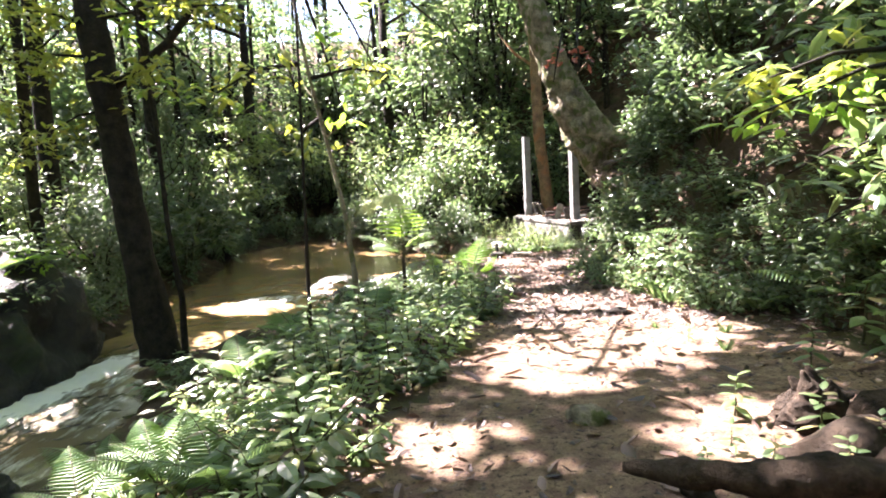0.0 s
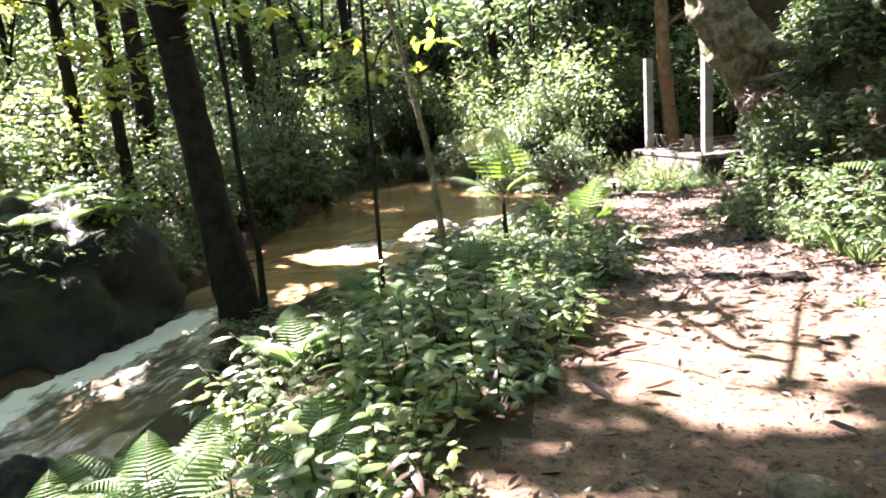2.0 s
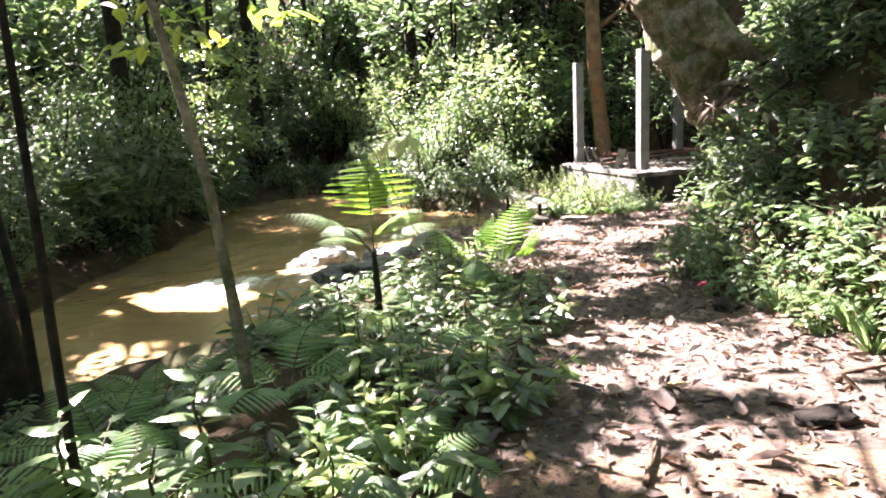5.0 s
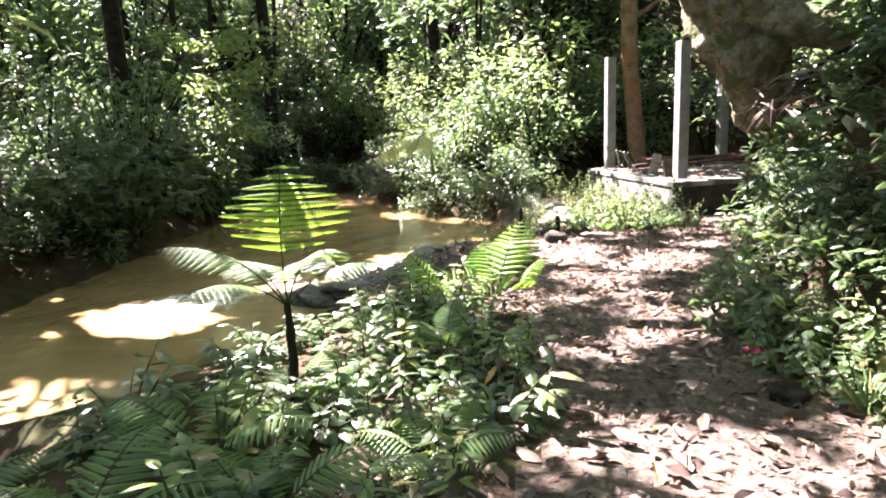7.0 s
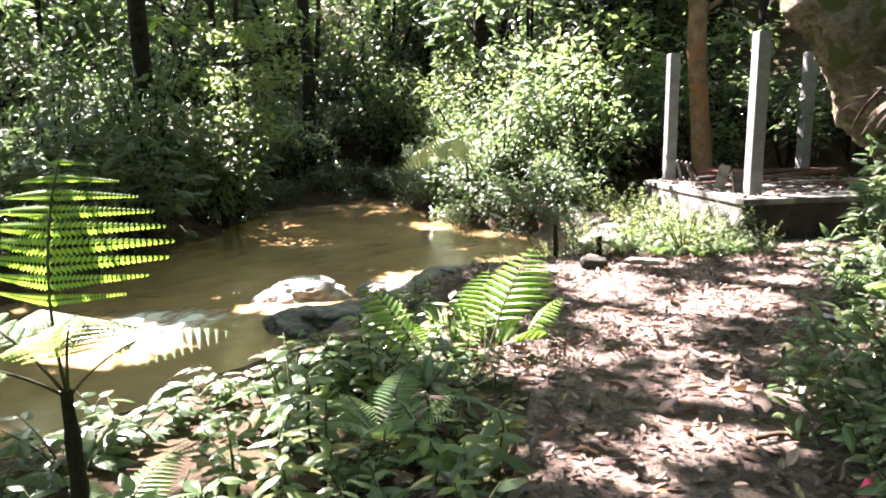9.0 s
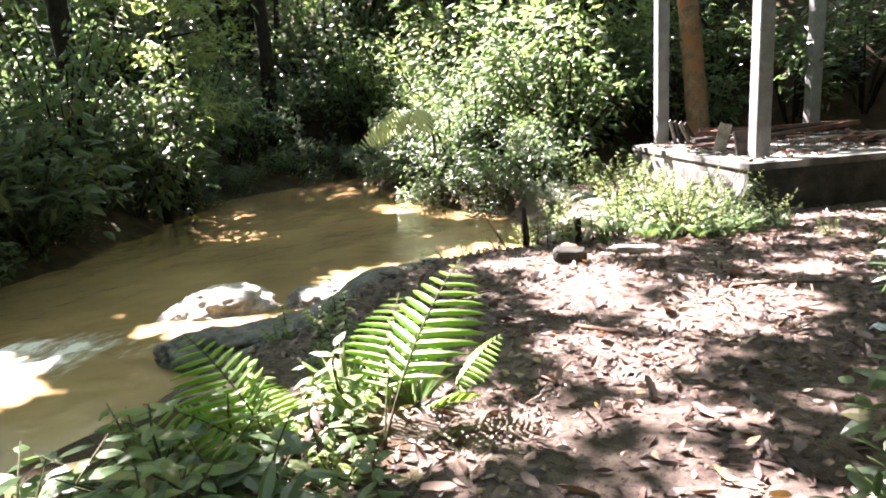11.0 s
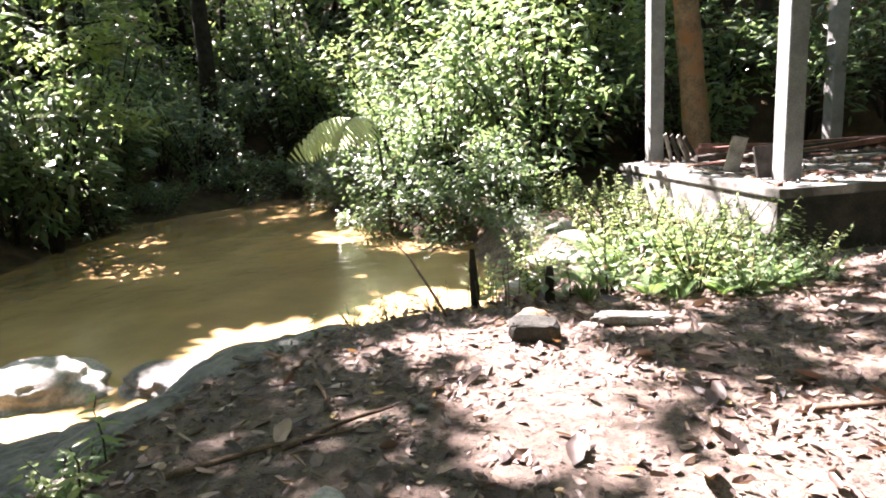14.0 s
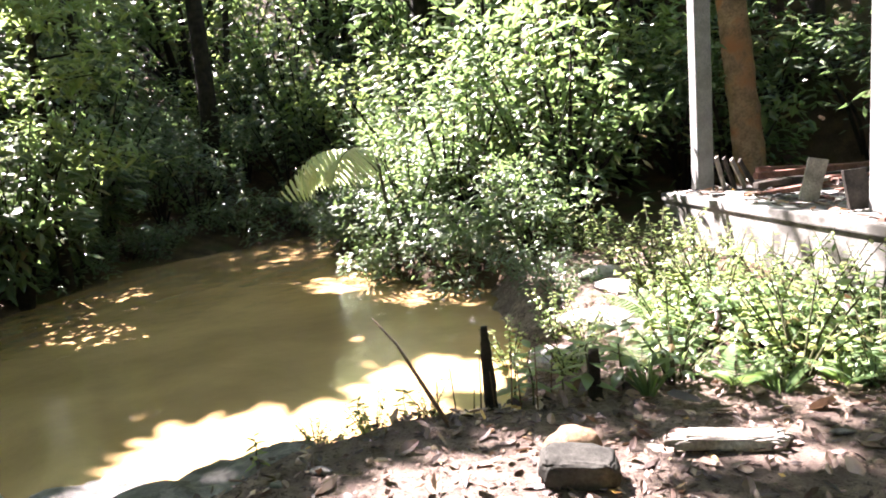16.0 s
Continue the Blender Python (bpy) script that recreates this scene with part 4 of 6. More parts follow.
for x, y, z, s in ((-7.5, 9.7, 0.2, 1.2), (-8.1, 10.9, 0.45, 1.3), (-8.7, 10.0, 0.4, 1.3), (-7.2, 11.0, 0.1, 1.2), (-9.5, 8.3, 0.15, 1.3), (-7.8, 11.8, 0.2, 1.3), (-7.3, 10.3, 0.2, 1.1), (-8.4, 11.4, 0.4, 1.4)):
    copy_thing(fern_b, Matrix()).matrix_basis = pose(x, y, z, 0, 0, 70 * x) @ Matrix.Scale(s, 4)
spread_copies(fern_a, [(2.45, 19.05, 0.55), (3.1, 19.1, 0.5), (3.7, 19.4, 0.55), (1.9, 19.5, 0.6), (2.2, 20.4, 0.9), (2.9, 20.1, 1.0), (3.4, 20.6, 0.9)])
# young tree fern beside the pool: one upright frond in level tiers, others arching away
tall = frond_meshes(1.0, 9, 0.47, 1.72, 0.7, 22, LEAF_LIME, 0.2, False, 0.06, 0.1)
side_frond = frond_meshes(1.05, 14, 0.30, 0.85, 1.2, 14, LEAF_FERN, 0.3, False, 0.3, 0.15)
t = thing("tree_fern", pose(-0.68, 10.4, ground_at(-0.68, 10.4)), "young tree fern with a dark stem and tiered bright fronds", "fern")
g = Geo()
top = 0.2 - ground_at(-0.68, 10.4)
g.gnarled([(0, 0, -0.1), (0.01, 0, top * 0.5), (0, 0.02, top)], [0.045, 0.032, 0.024], 24, 12, 0.3, 9.0)
part("stem", g.mesh("stem", BARK_DARK), t)
for k, (meshes, tilt, turn, size) in enumerate(((tall, 0, 95, 1.0), (side_frond, -8, 190, 0.95), (side_frond, 4, 235, 0.8), (side_frond, -14, 320, 0.85), (side_frond, 6, 140, 0.8), (side_frond, 0, 20, 0.7))):
    fr = part("frond", meshes[0], t)
    fr["kind"] = "stuff"
    fr.matrix_basis = pose(0, 0.02, top - 0.03, 0, tilt, turn) @ Matrix.Scale(size, 4)
    part("rachis", meshes[1], fr)
# sunlit ferns at the pool's edge
lit = frond_meshes(1.15, 12, 0.40, 1.12, 0.55, 0, LEAF_LIME, 0.12, False, 0.3)
for x, y, turns, big in ((0.52, 13.32, (60, 95), 1.0), (0.12, 13.0, (165, 205, 130), 0.8), (0.75, 13.7, (20, 300), 0.55)):
    t = thing("fern", pose(x, y, ground_at(x, y)), "bright backlit fern leaning towards the pool", "fern")
    for k, a in enumerate(turns):
        fr = part("frond", lit[0], t)
        fr.matrix_basis = pose(0, 0, 0, 0, 10 * k, a) @ Matrix.Scale(big * (1.0 - 0.14 * k), 4)
        part("rachis", lit[1], fr)
# palm-like spray hanging over the pool, pale because sunlight is put into its colour
spray = frond_meshes(1.5, 11, 0.55, 0.5, 1.5, 0, LEAF_SUN_PALE, 0.95)
t = thing("palm_spray", pose(-1.7, 25.2, -1.3), "drooping palm fronds over the pool, coloured pale as if sunlit", "palm")
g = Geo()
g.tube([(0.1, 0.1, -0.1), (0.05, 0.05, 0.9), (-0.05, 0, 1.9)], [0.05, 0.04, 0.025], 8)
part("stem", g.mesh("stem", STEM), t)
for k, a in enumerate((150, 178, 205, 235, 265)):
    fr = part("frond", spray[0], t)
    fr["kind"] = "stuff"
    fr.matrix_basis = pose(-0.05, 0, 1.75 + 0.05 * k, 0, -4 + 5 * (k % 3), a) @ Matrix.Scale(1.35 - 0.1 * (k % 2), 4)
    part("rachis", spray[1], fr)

# ---- single broad-leaved plants with leaves that can be told apart ----
one_leaf = leaves_mesh("leaf", np.zeros((1, 3)), np.array([(1.0, 0, 0.15)]), np.array([(0, 0, 1.0)]), np.array([1.0]), np.array([0.44]), LEAF_MID, FINE, True)
one_leaf_b = leaves_mesh("leaf", np.zeros((1, 3)), np.array([(1.0, 0, 0.1)]), np.array([(0, 0, 1.0)]), np.array([1.0]), np.array([0.36]), LEAF_BRIGHT, FINE, True)


def herb_model(label, leaf, count, height, size):
    t = thing("broadleaf_plant", Matrix(), label, "plant")
    g = Geo()
    g.tube([(0, 0, -0.05), (0.02, 0.01, height * 0.4), (0.0, 0.03, height * 0.8), (0.03, 0.02, height)], [0.009, 0.008, 0.006, 0.004], 6)
    part("stem", g.mesh("stem", STEM), t)
    for k in range(count):
        f = 0.35 + 0.65 * k / (count - 1)
        lf = part("leaf", leaf, t)
        lf.matrix_basis = pose(0.02 * f, 0.02 * f, height * f, 14 * math.sin(k * 2.1), 34 - 44 * f + 9 * math.sin(k * 1.7), k * 137.5) @ Matrix.Scale(size * (1.15 - 0.5 * f), 4)
    return t


herb_a = herb_model("broad-leaved forest herb with a rosette of glossy leaves", one_leaf, 12, 0.46, 0.22)
herb_b = herb_model("upright herb with long light green leaves", one_leaf_b, 13, 0.55, 0.21)
hp = ring(64, lambda x, y: bank(x, y) and x > float(table(y, PATH_L)) - 1.5, -4, 1.4, 2.6, 13.8, 0.34)
spread_copies(herb_a, hp[::2], (0.6, 1.15))
spread_copies(herb_a, [(-1.3, 6.6, 1.4), (-0.9, 6.1, 1.2), (-1.6, 7.2, 1.5), (-0.6, 6.7, 1.1), (-1.0, 7.4, 1.3), (-0.35, 5.8, 1.1), (0.1, 6.6, 1.0)])
spread_copies(herb_b, hp[1::2], (0.6, 1.1))
spread_copies(herb_a, [(1.75, 2.75, 0.45), (1.35, 3.3, 0.35), (2.0, 3.1, 0.55), (1.6, 3.55, 0.45), (2.3, 3.35, 0.6), (1.85, 4.1, 0.7), (2.1, 3.55, 0.8), (2.5, 4.3, 0.6), (1.7, 3.3, 0.5), (3.0, 5.2, 0.8), (3.5, 5.0, 1.2), (3.8, 5.8, 1.4), (3.4, 4.2, 1.2), (3.6, 11.4, 1.0), (3.3, 9.0, 0.8), (1.5, 18.9, 1.0), (1.15, 18.8, 0.9), (1.75, 19.1, 1.0), (1.0, 19.0, 0.9)])
spread_copies(herb_b, [(0.05, 18.5, 0.6), (-0.35, 17.9, 0.45), (0.3, 18.75, 0.6), (0.15, 18.3, 0.4), (2.9, 7.9, 0.4), (2.4, 6.3, 0.35), (1.35, 19.0, 0.6), (-0.7, 15.8, 0.7), (-0.4, 15.3, 0.7), (-0.9, 15.2, 0.6)])

dead_leaf = leaves_mesh("leaf", np.zeros((1, 3)), np.array([(1.0, 0, -0.5)]), np.array([(0, 0, 1.0)]), np.array([1.0]), np.array([0.3]), LEAF_DEAD, FINE, True)
herb_d = herb_model("withered plant with brown hanging leaves", dead_leaf, 9, 0.34, 0.2)
spread_copies(herb_d, [(3.0, 19.4, 1.3), (2.5, 19.9, 1.3), (3.4, 20.0, 1.4)])
spread_copies(herb_d, ring(22, lambda x, y: bank(x, y) and x > float(table(y, PATH_L)) - 1.3, -4, 1.4, 2.6, 13.8, 0.5), (0.6, 1.2))


def grass_model(label, blades, height, mat):
    """A tuft of narrow upright blades."""
    t = thing("grass_tuft", Matrix(), label, "grass")
    a = rng.uniform(0, 2 * math.pi, blades)
    lean = rng.uniform(0.1, 0.7, blades)
    ways = np.column_stack([np.cos(a) * lean, np.sin(a) * lean, np.ones(blades)])
    ups = np.column_stack([-np.cos(a), -np.sin(a), lean])
    L = height * rng.uniform(0.6, 1.1, blades)
    part("blade_tuft", leaves_mesh("blade_tuft", np.column_stack([np.cos(a) * 0.03, np.sin(a) * 0.03, np.full(blades, -0.02)]), ways, ups, L, L * 0.07, mat, FINE), t)["kind"] = "stuff"
    return t


tuft = grass_model("tuft of narrow green grass blades", 34, 0.42, LEAF_MID)
spread_copies(tuft, [(0.3, 14.1, 1.1), (0.1, 13.9, 1.0), (0.55, 13.9, 0.9), (3.05, 9.2, 0.9), (3.2, 9.7, 0.9), (3.0, 8.6, 0.8), (3.2, 8.2, 0.8), (2.7, 19.0, 0.7), (1.9, 19.0, 0.7), (2.9, 10.3, 0.8), (-0.5, 12.9, 0.9), (2.6, 5.9, 0.4), (2.9, 6.6, 0.4), (2.3, 7.0, 0.3)])

# ---- dark tree on the bank ----


def bent_tree(label, bark, pts, radii, sides=12, wobble=0.2, name="tree"):
    t = thing(name, Matrix.Translation(pts[0]), label, "tree")
    g = Geo()
    o = Vector(pts[0])
    # smooth the line of the trunk
    fine, rad = [], []
    for k in range(len(pts) - 1):
        for j in range(4):
            f = j / 4
            fine.append(Vector(pts[k]).lerp(Vector(pts[k + 1]), f) - o)
            rad.append(radii[k] + (radii[k + 1] - radii[k]) * f)
    fine.append(Vector(pts[-1]) - o)
    rad.append(radii[-1])
    g.gnarled(fine, rad, 44, max(8, sides + 4), wobble * 0.7, 2.4)
    part("trunk", g.mesh("trunk", bark), t)
    for k in range(3):
        i = int(len(fine) * (0.62 + 0.12 * k))
        a = fine[i]
        w = Vector((math.cos(k * 2.4), math.sin(k * 2.4), 0.7)) * (rad[i] * 9)
        g = Geo()
        g.tube([a, a + w * 0.5, a + w + Vector((0, 0, rad[i] * 2))], [rad[i] * 0.4, rad[i] * 0.28, rad[i] * 0.1], 7, 0.2)
        part("limb", g.mesh("limb", bark), t)
    return t


bent_tree("dark-barked tree trunk leaning over the stream", BARK_DARK,
          [(-5.02, 11.1, -1.95), (-5.09, 11.1, -1.4), (-5.3, 11.15, 0.1), (-5.44, 11.2, 1.4), (-5.6, 11.25, 2.8), (-5.75, 11.3, 4.2), (-6.0, 11.4, 6.5), (-6.2, 11.6, 9.5)],
          [0.44, 0.34, 0.28, 0.26, 0.25, 0.25, 0.21, 0.15])
bent_tree("slender dark stem growing beside the bank tree", BARK_DARK, [(-4.62, 11.0, -1.6), (-4.58, 11.0, -0.4), (-4.7, 11.0, 0.9), (-4.72, 11.0, 2.4), (-4.9, 11.0, 4.8)], [0.07, 0.05, 0.042, 0.036, 0.02], 8, 0.2, "sapling")
bent_tree("slender sapling trunk on the bank", BARK_DARK, [(-1.6, 7.3, -0.9), (-1.58, 7.3, 0.4), (-1.55, 7.3, 1.2), (-1.53, 7.3, 1.9), (-1.50, 7.3, 2.8), (-1.45, 7.3, 5)], [0.026, 0.022, 0.019, 0.017, 0.015, 0.01], 8, 0.2, "sapling")
bent_tree("slender leaning sapling with mottled bark", BARK_MOSS, [(-1.15, 8.4, -0.8), (-1.2, 8.4, 0.28), (-1.27, 8.4, 1.06), (-1.40, 8.4, 1.8), (-1.6, 8.4, 2.8), (-1.9, 8.4, 5)], [0.042, 0.036, 0.031, 0.028, 0.024, 0.012], 8, 0.2, "sapling")
for x, y, z0, x1, z1 in ((-10.2, 14.8, 0.9, -10.35, 4.2), (-9.36, 14.9, 1.9, -9.3, 4.7)):
    bent_tree("dark slender tree on the far bank", BARK_DARK, [(x, y, -1.2), (x, y, z0), (x1, y, z1), (x1, y, z1 + 4)], [0.16, 0.13, 0.12, 0.08], 10)



def leafy_branch(label, base, tip, mat, leaves, size, spread, ratio=0.42):
    """A side branch with loose sprays of leaves."""
    t = thing("leafy_branch", Matrix.Translation(base), label, "branch")
    g = Geo()
    e = Vector(tip) - Vector(base)
    g.tube([(0, 0, 0), e * 0.5 + Vector((0, 0, 0.1)), e], [0.03, 0.02, 0.008], 6)
    part("twig", g.mesh("twig", BARK_DARK), t)
    f = np.repeat(rng.random(max(1, leaves // 5)) ** 0.6, 5)
    n = len(f)
    c = np.array(tuple(e))[None] * f[:, None] + np.repeat(rng.normal(0, spread, (n // 5, 3)) * np.array((1, 1, 0.5)), 5, 0) + rng.normal(0, size * 0.5, (n, 3)) * np.array((1, 1, 0.3))
    w = rng.normal(0, 1, (n, 3)) * np.array((1, 1, 0.25)) + np.array((0, 0, -0.25))
    L = size * rng.uniform(0.7, 1.2, n)
    part("spray", leaves_mesh("spray", c, w, np.tile((0, 0, 1.0), (n, 1)) + rng.normal(0, 0.25, (n, 3)), L, L * ratio, mat, FINE), t)["kind"] = "stuff"


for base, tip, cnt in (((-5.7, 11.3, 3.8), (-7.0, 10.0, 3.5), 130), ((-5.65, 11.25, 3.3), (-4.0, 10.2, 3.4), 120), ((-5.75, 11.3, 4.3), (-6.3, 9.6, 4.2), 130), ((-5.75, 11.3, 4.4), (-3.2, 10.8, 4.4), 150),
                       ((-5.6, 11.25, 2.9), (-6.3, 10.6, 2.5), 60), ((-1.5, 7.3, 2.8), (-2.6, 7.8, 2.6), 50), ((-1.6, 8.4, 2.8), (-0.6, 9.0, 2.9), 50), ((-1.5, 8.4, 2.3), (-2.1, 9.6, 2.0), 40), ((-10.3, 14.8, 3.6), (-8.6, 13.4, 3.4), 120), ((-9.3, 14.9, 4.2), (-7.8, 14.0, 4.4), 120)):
    leafy_branch("thin branch with yellow-green leaves, sunlight put into their colour", base, tip, LEAF_YELLOW, cnt, 0.19, 0.28)
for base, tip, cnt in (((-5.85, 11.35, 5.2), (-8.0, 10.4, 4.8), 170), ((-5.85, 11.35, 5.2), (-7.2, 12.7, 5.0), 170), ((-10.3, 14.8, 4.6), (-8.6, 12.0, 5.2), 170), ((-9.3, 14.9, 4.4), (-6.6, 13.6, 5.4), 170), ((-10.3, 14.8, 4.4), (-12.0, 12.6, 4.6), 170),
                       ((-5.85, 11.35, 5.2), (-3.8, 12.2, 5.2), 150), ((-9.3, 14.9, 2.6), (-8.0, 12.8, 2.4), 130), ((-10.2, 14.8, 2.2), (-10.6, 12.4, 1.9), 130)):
    leafy_branch("leafy branch with yellow-green leaves, sunlight put into their colour", base, tip, LEAF_YELLOW, cnt, 0.2, 0.42)
for base, tip in (((-1.45, 7.3, 4.3), (0.4, 12.0, 3.9)), ((-1.6, 8.4, 4.6), (-1.0, 13.5, 3.2))):
    leafy_branch("overhanging branch with bright green leaves", base, tip, LEAF_BRIGHT, 110, 0.2, 0.3)

# plants trailing over the huge boulder
for base, tip, mat in (((-7.7, 10.3, 0.5), (-6.7, 8.9, 0.0), LEAF_MID), ((-8.1, 10.0, 0.5), (-7.7, 8.5, -0.1), LEAF_DARK), ((-7.4, 10.8, 0.4), (-6.4, 9.9, -0.2), LEAF_DARK), ((-8.3, 9.6, 0.5), (-8.4, 8.4, 0.4), LEAF_LIME), ((-7.6, 10.9, 0.5), (-6.5, 10.8, 0.5), LEAF_LIME)):
    leafy_branch("trailing leafy stem hanging over the dark boulder", base, tip, mat, 120, 0.15, 0.22)
# tree with long drooping leaves over the pool's left shore
bent_tree("dark leaning tree trunk on the pool's far shore", BARK_DARK, [(-8.6, 25.6, -1.4), (-8.5, 25.6, 0.6), (-8.3, 25.4, 2.4), (-8.0, 25.2, 4.2), (-7.7, 25.0, 6.5)], [0.13, 0.11, 0.09, 0.07, 0.04], 10)
# the brighter leaf colour stands in for highlights on these branches
for base, tip in (((-8.3, 25.4, 2.4), (-6.4, 24.6, 2.5)), ((-8.2, 25.3, 3.0), (-6.8, 26.4, 3.1)), ((-8.4, 25.5, 1.6), (-7.2, 24.0, 1.6)), ((-8.1, 25.3, 3.6), (-6.8, 23.8, 3.5)),
                  ((-8.4, 25.5, 1.4), (-7.1, 26.2, 1.1)), ((-8.0, 25.2, 4.2), (-6.2, 25.6, 4.0)), ((-8.3, 25.4, 2.6), (-8.2, 23.4, 2.6)), ((-8.1, 25.3, 3.8), (-8.6, 23.2, 3.8))):
    leafy_branch("branch with long drooping glossy leaves over the pool, highlights in their bright green", base, tip, LEAF_BRIGHT, 170, 0.27, 0.34, 0.34)

# ---- tree behind the platform ----
bent_tree("straight brown tree trunk with rusty peeling bark behind the platform", BARK_BROWN,
          [(4.42, 26.6, -1.0), (4.38, 26.6, -0.2), (4.25, 26.6, 1.2), (4.1, 26.6, 2.6), (4.05, 26.6, 4.2), (4.0, 26.6, 7), (4.0, 26.6, 10)],
          [0.30, 0.25, 0.24, 0.23, 0.22, 0.2, 0.15])

# ---- great mossy tree on the bank ----


def build_great_tree():
    o = Vector((3.8, 14.0, 1.2))
    t = thing("buttress_tree", Matrix.Translation(o), "massive leaning mossy tree with buttress roots above the path", "tree")
    g = Geo()
    pts = [(3.6, 14.0, 1.15), (3.42, 13.95, 1.5), (3.22, 13.9, 1.95), (3.02, 13.9, 2.35), (2.86, 13.9, 2.75), (2.55, 13.9, 3.5), (2.1, 13.9, 4.8), (1.8, 14.0, 6.5), (1.7, 14.2, 9)]
    g.gnarled([Vector(p) - o for p in pts], [0.16, 0.28, 0.40, 0.43, 0.39, 0.31, 0.26, 0.23, 0.18], 150, 64, 0.24, 3.6)
    part("trunk", g.mesh("trunk", BARK_MOSS), t)
    for root in ([(2.9, 13.75, 3.2), (3.02, 13.66, 2.75), (3.25, 13.58, 2.36), (3.58, 13.52, 2.1), (4.0, 13.45, 1.94), (4.8, 13.4, 1.78)], [(3.2, 14.2, 1.8), (3.6, 14.6, 1.3), (4.2, 15.0, 0.9)]):
        g = Geo()
        g.gnarled([Vector(p) - o for p in root], [0.14, 0.24, 0.26, 0.19, 0.14, 0.09][:len(root)], 70, 30, 0.24, 3.0)
        part("buttress_root", g.mesh("buttress_root", BARK_MOSS), t)


build_great_tree()

# ---- rocks ----


def boulder(name, m, size, mat, label, seed, rough=0.28, sub=5):
    bm = bmesh.new()
    bmesh.ops.create_icosphere(bm, subdivisions=sub, radius=1)
    for v in bm.verts:
        p = v.co.copy()
        k = 1 + rough * noise.noise(p * 1.1 + Vector((seed, 0, 0))) + rough * 0.45 * noise.noise(p * 2.7 + Vector((0, seed, 0))) + rough * 0.3 * noise.noise(p * 6) + rough * 0.16 * noise.noise(p * 14)
        v.co = Vector((p.x * size[0], p.y * size[1], p.z * size[2])) * k
    me = bpy.data.meshes.new(name)
    bm.to_mesh(me)
    bm.free()
    me.materials.append(mat)
    me.polygons.foreach_set("use_smooth", [True] * len(me.polygons))
    ob = new(name, me)
    ob.matrix_basis = m
    return tagged(ob, label, "rock")


boulder("boulder", pose(-8.1, 10.5, -1.15, 0, 0, -25), (1.75, 2.1, 1.75), ROCK_DARK, "huge dark wet boulder on the stream bank", 3.1)
boulder("boulder", pose(-9.6, 8.4, -1.2, 0, 0, 50), (1.8, 1.8, 1.5), ROCK_DARK, "huge dark mossy boulder at the rapids", 8.2)
boulder("boulder", pose(-5.0, 6.4, -1.75, 0, 0, 10), (0.34, 0.4, 0.36), ROCK_DARK, "small dark rounded rock in the rapids", 5.5)
boulder("boulder", pose(-3.1, 17.75, -1.47, 0, 0, 25), (0.72, 0.45, 0.34), ROCK_PALE, "pale sunlit boulder rising from the water", 1.7)
for k, (x, y, w) in enumerate(((-3.75, 7.0, 0.75), (-3.6, 8.2, 0.7), (-3.4, 9.3, 0.6))):
    boulder("bedrock_slab", pose(x, y, -1.72, 3, -6, 70 + 12 * k), (w, 0.55, 0.2), ROCK_DARK, "flat dark wet bedrock beside the rapids", 11.9 + k, 0.3, 4)
for k, (x, y, a, w) in enumerate(((-1.6, 16.6, 60, 0.9), (-0.75, 17.1, 50, 0.95), (-1.2, 15.7, 70, 0.9), (-2.3, 16.3, 50, 0.6), (-1.5, 18.15, 30, 0.7))):
    boulder("bedrock_slab", pose(x, y, -1.42 + 0.10 * (x + 1.9) - 0.12 * (y > 17.5), 3, 8, a), (w, 0.5, 0.24), ROCK_GREY, "flat wet grey bedrock at the stream's edge", 2.9 + k, 0.3)
for k, (x, y, w) in enumerate(((-0.98, 16.35, 0.6), (-0.8, 17.15, 0.6), (-0.45, 17.85, 0.5), (-1.15, 15.6, 0.55))):
    boulder("bedrock_slab", pose(x, y, ground_at(x, y) - 0.03, 4, -8, 60), (w, 0.36, 0.15), ROCK_GREY, "flat wet grey bedrock at the stream's edge", 7.3 + k, 0.3, 4)
for k, (x, y, w) in enumerate(((1.35, 20.4, 0.3), (1.75, 21.0, 0.34), (1.45, 21.6, 0.3), (1.9, 22.2, 0.32), (1.15, 20.9, 0.22), (1.7, 22.9, 0.26))):
    boulder("pale_stone", pose(x, y, ground_at(x, y) + 0.02, 4, 5, 40 * k), (w, w * 0.75, 0.09), ROCK_PALE, "flat pale sunlit stone beside the pool", 5.0 + k, 0.3, 4)

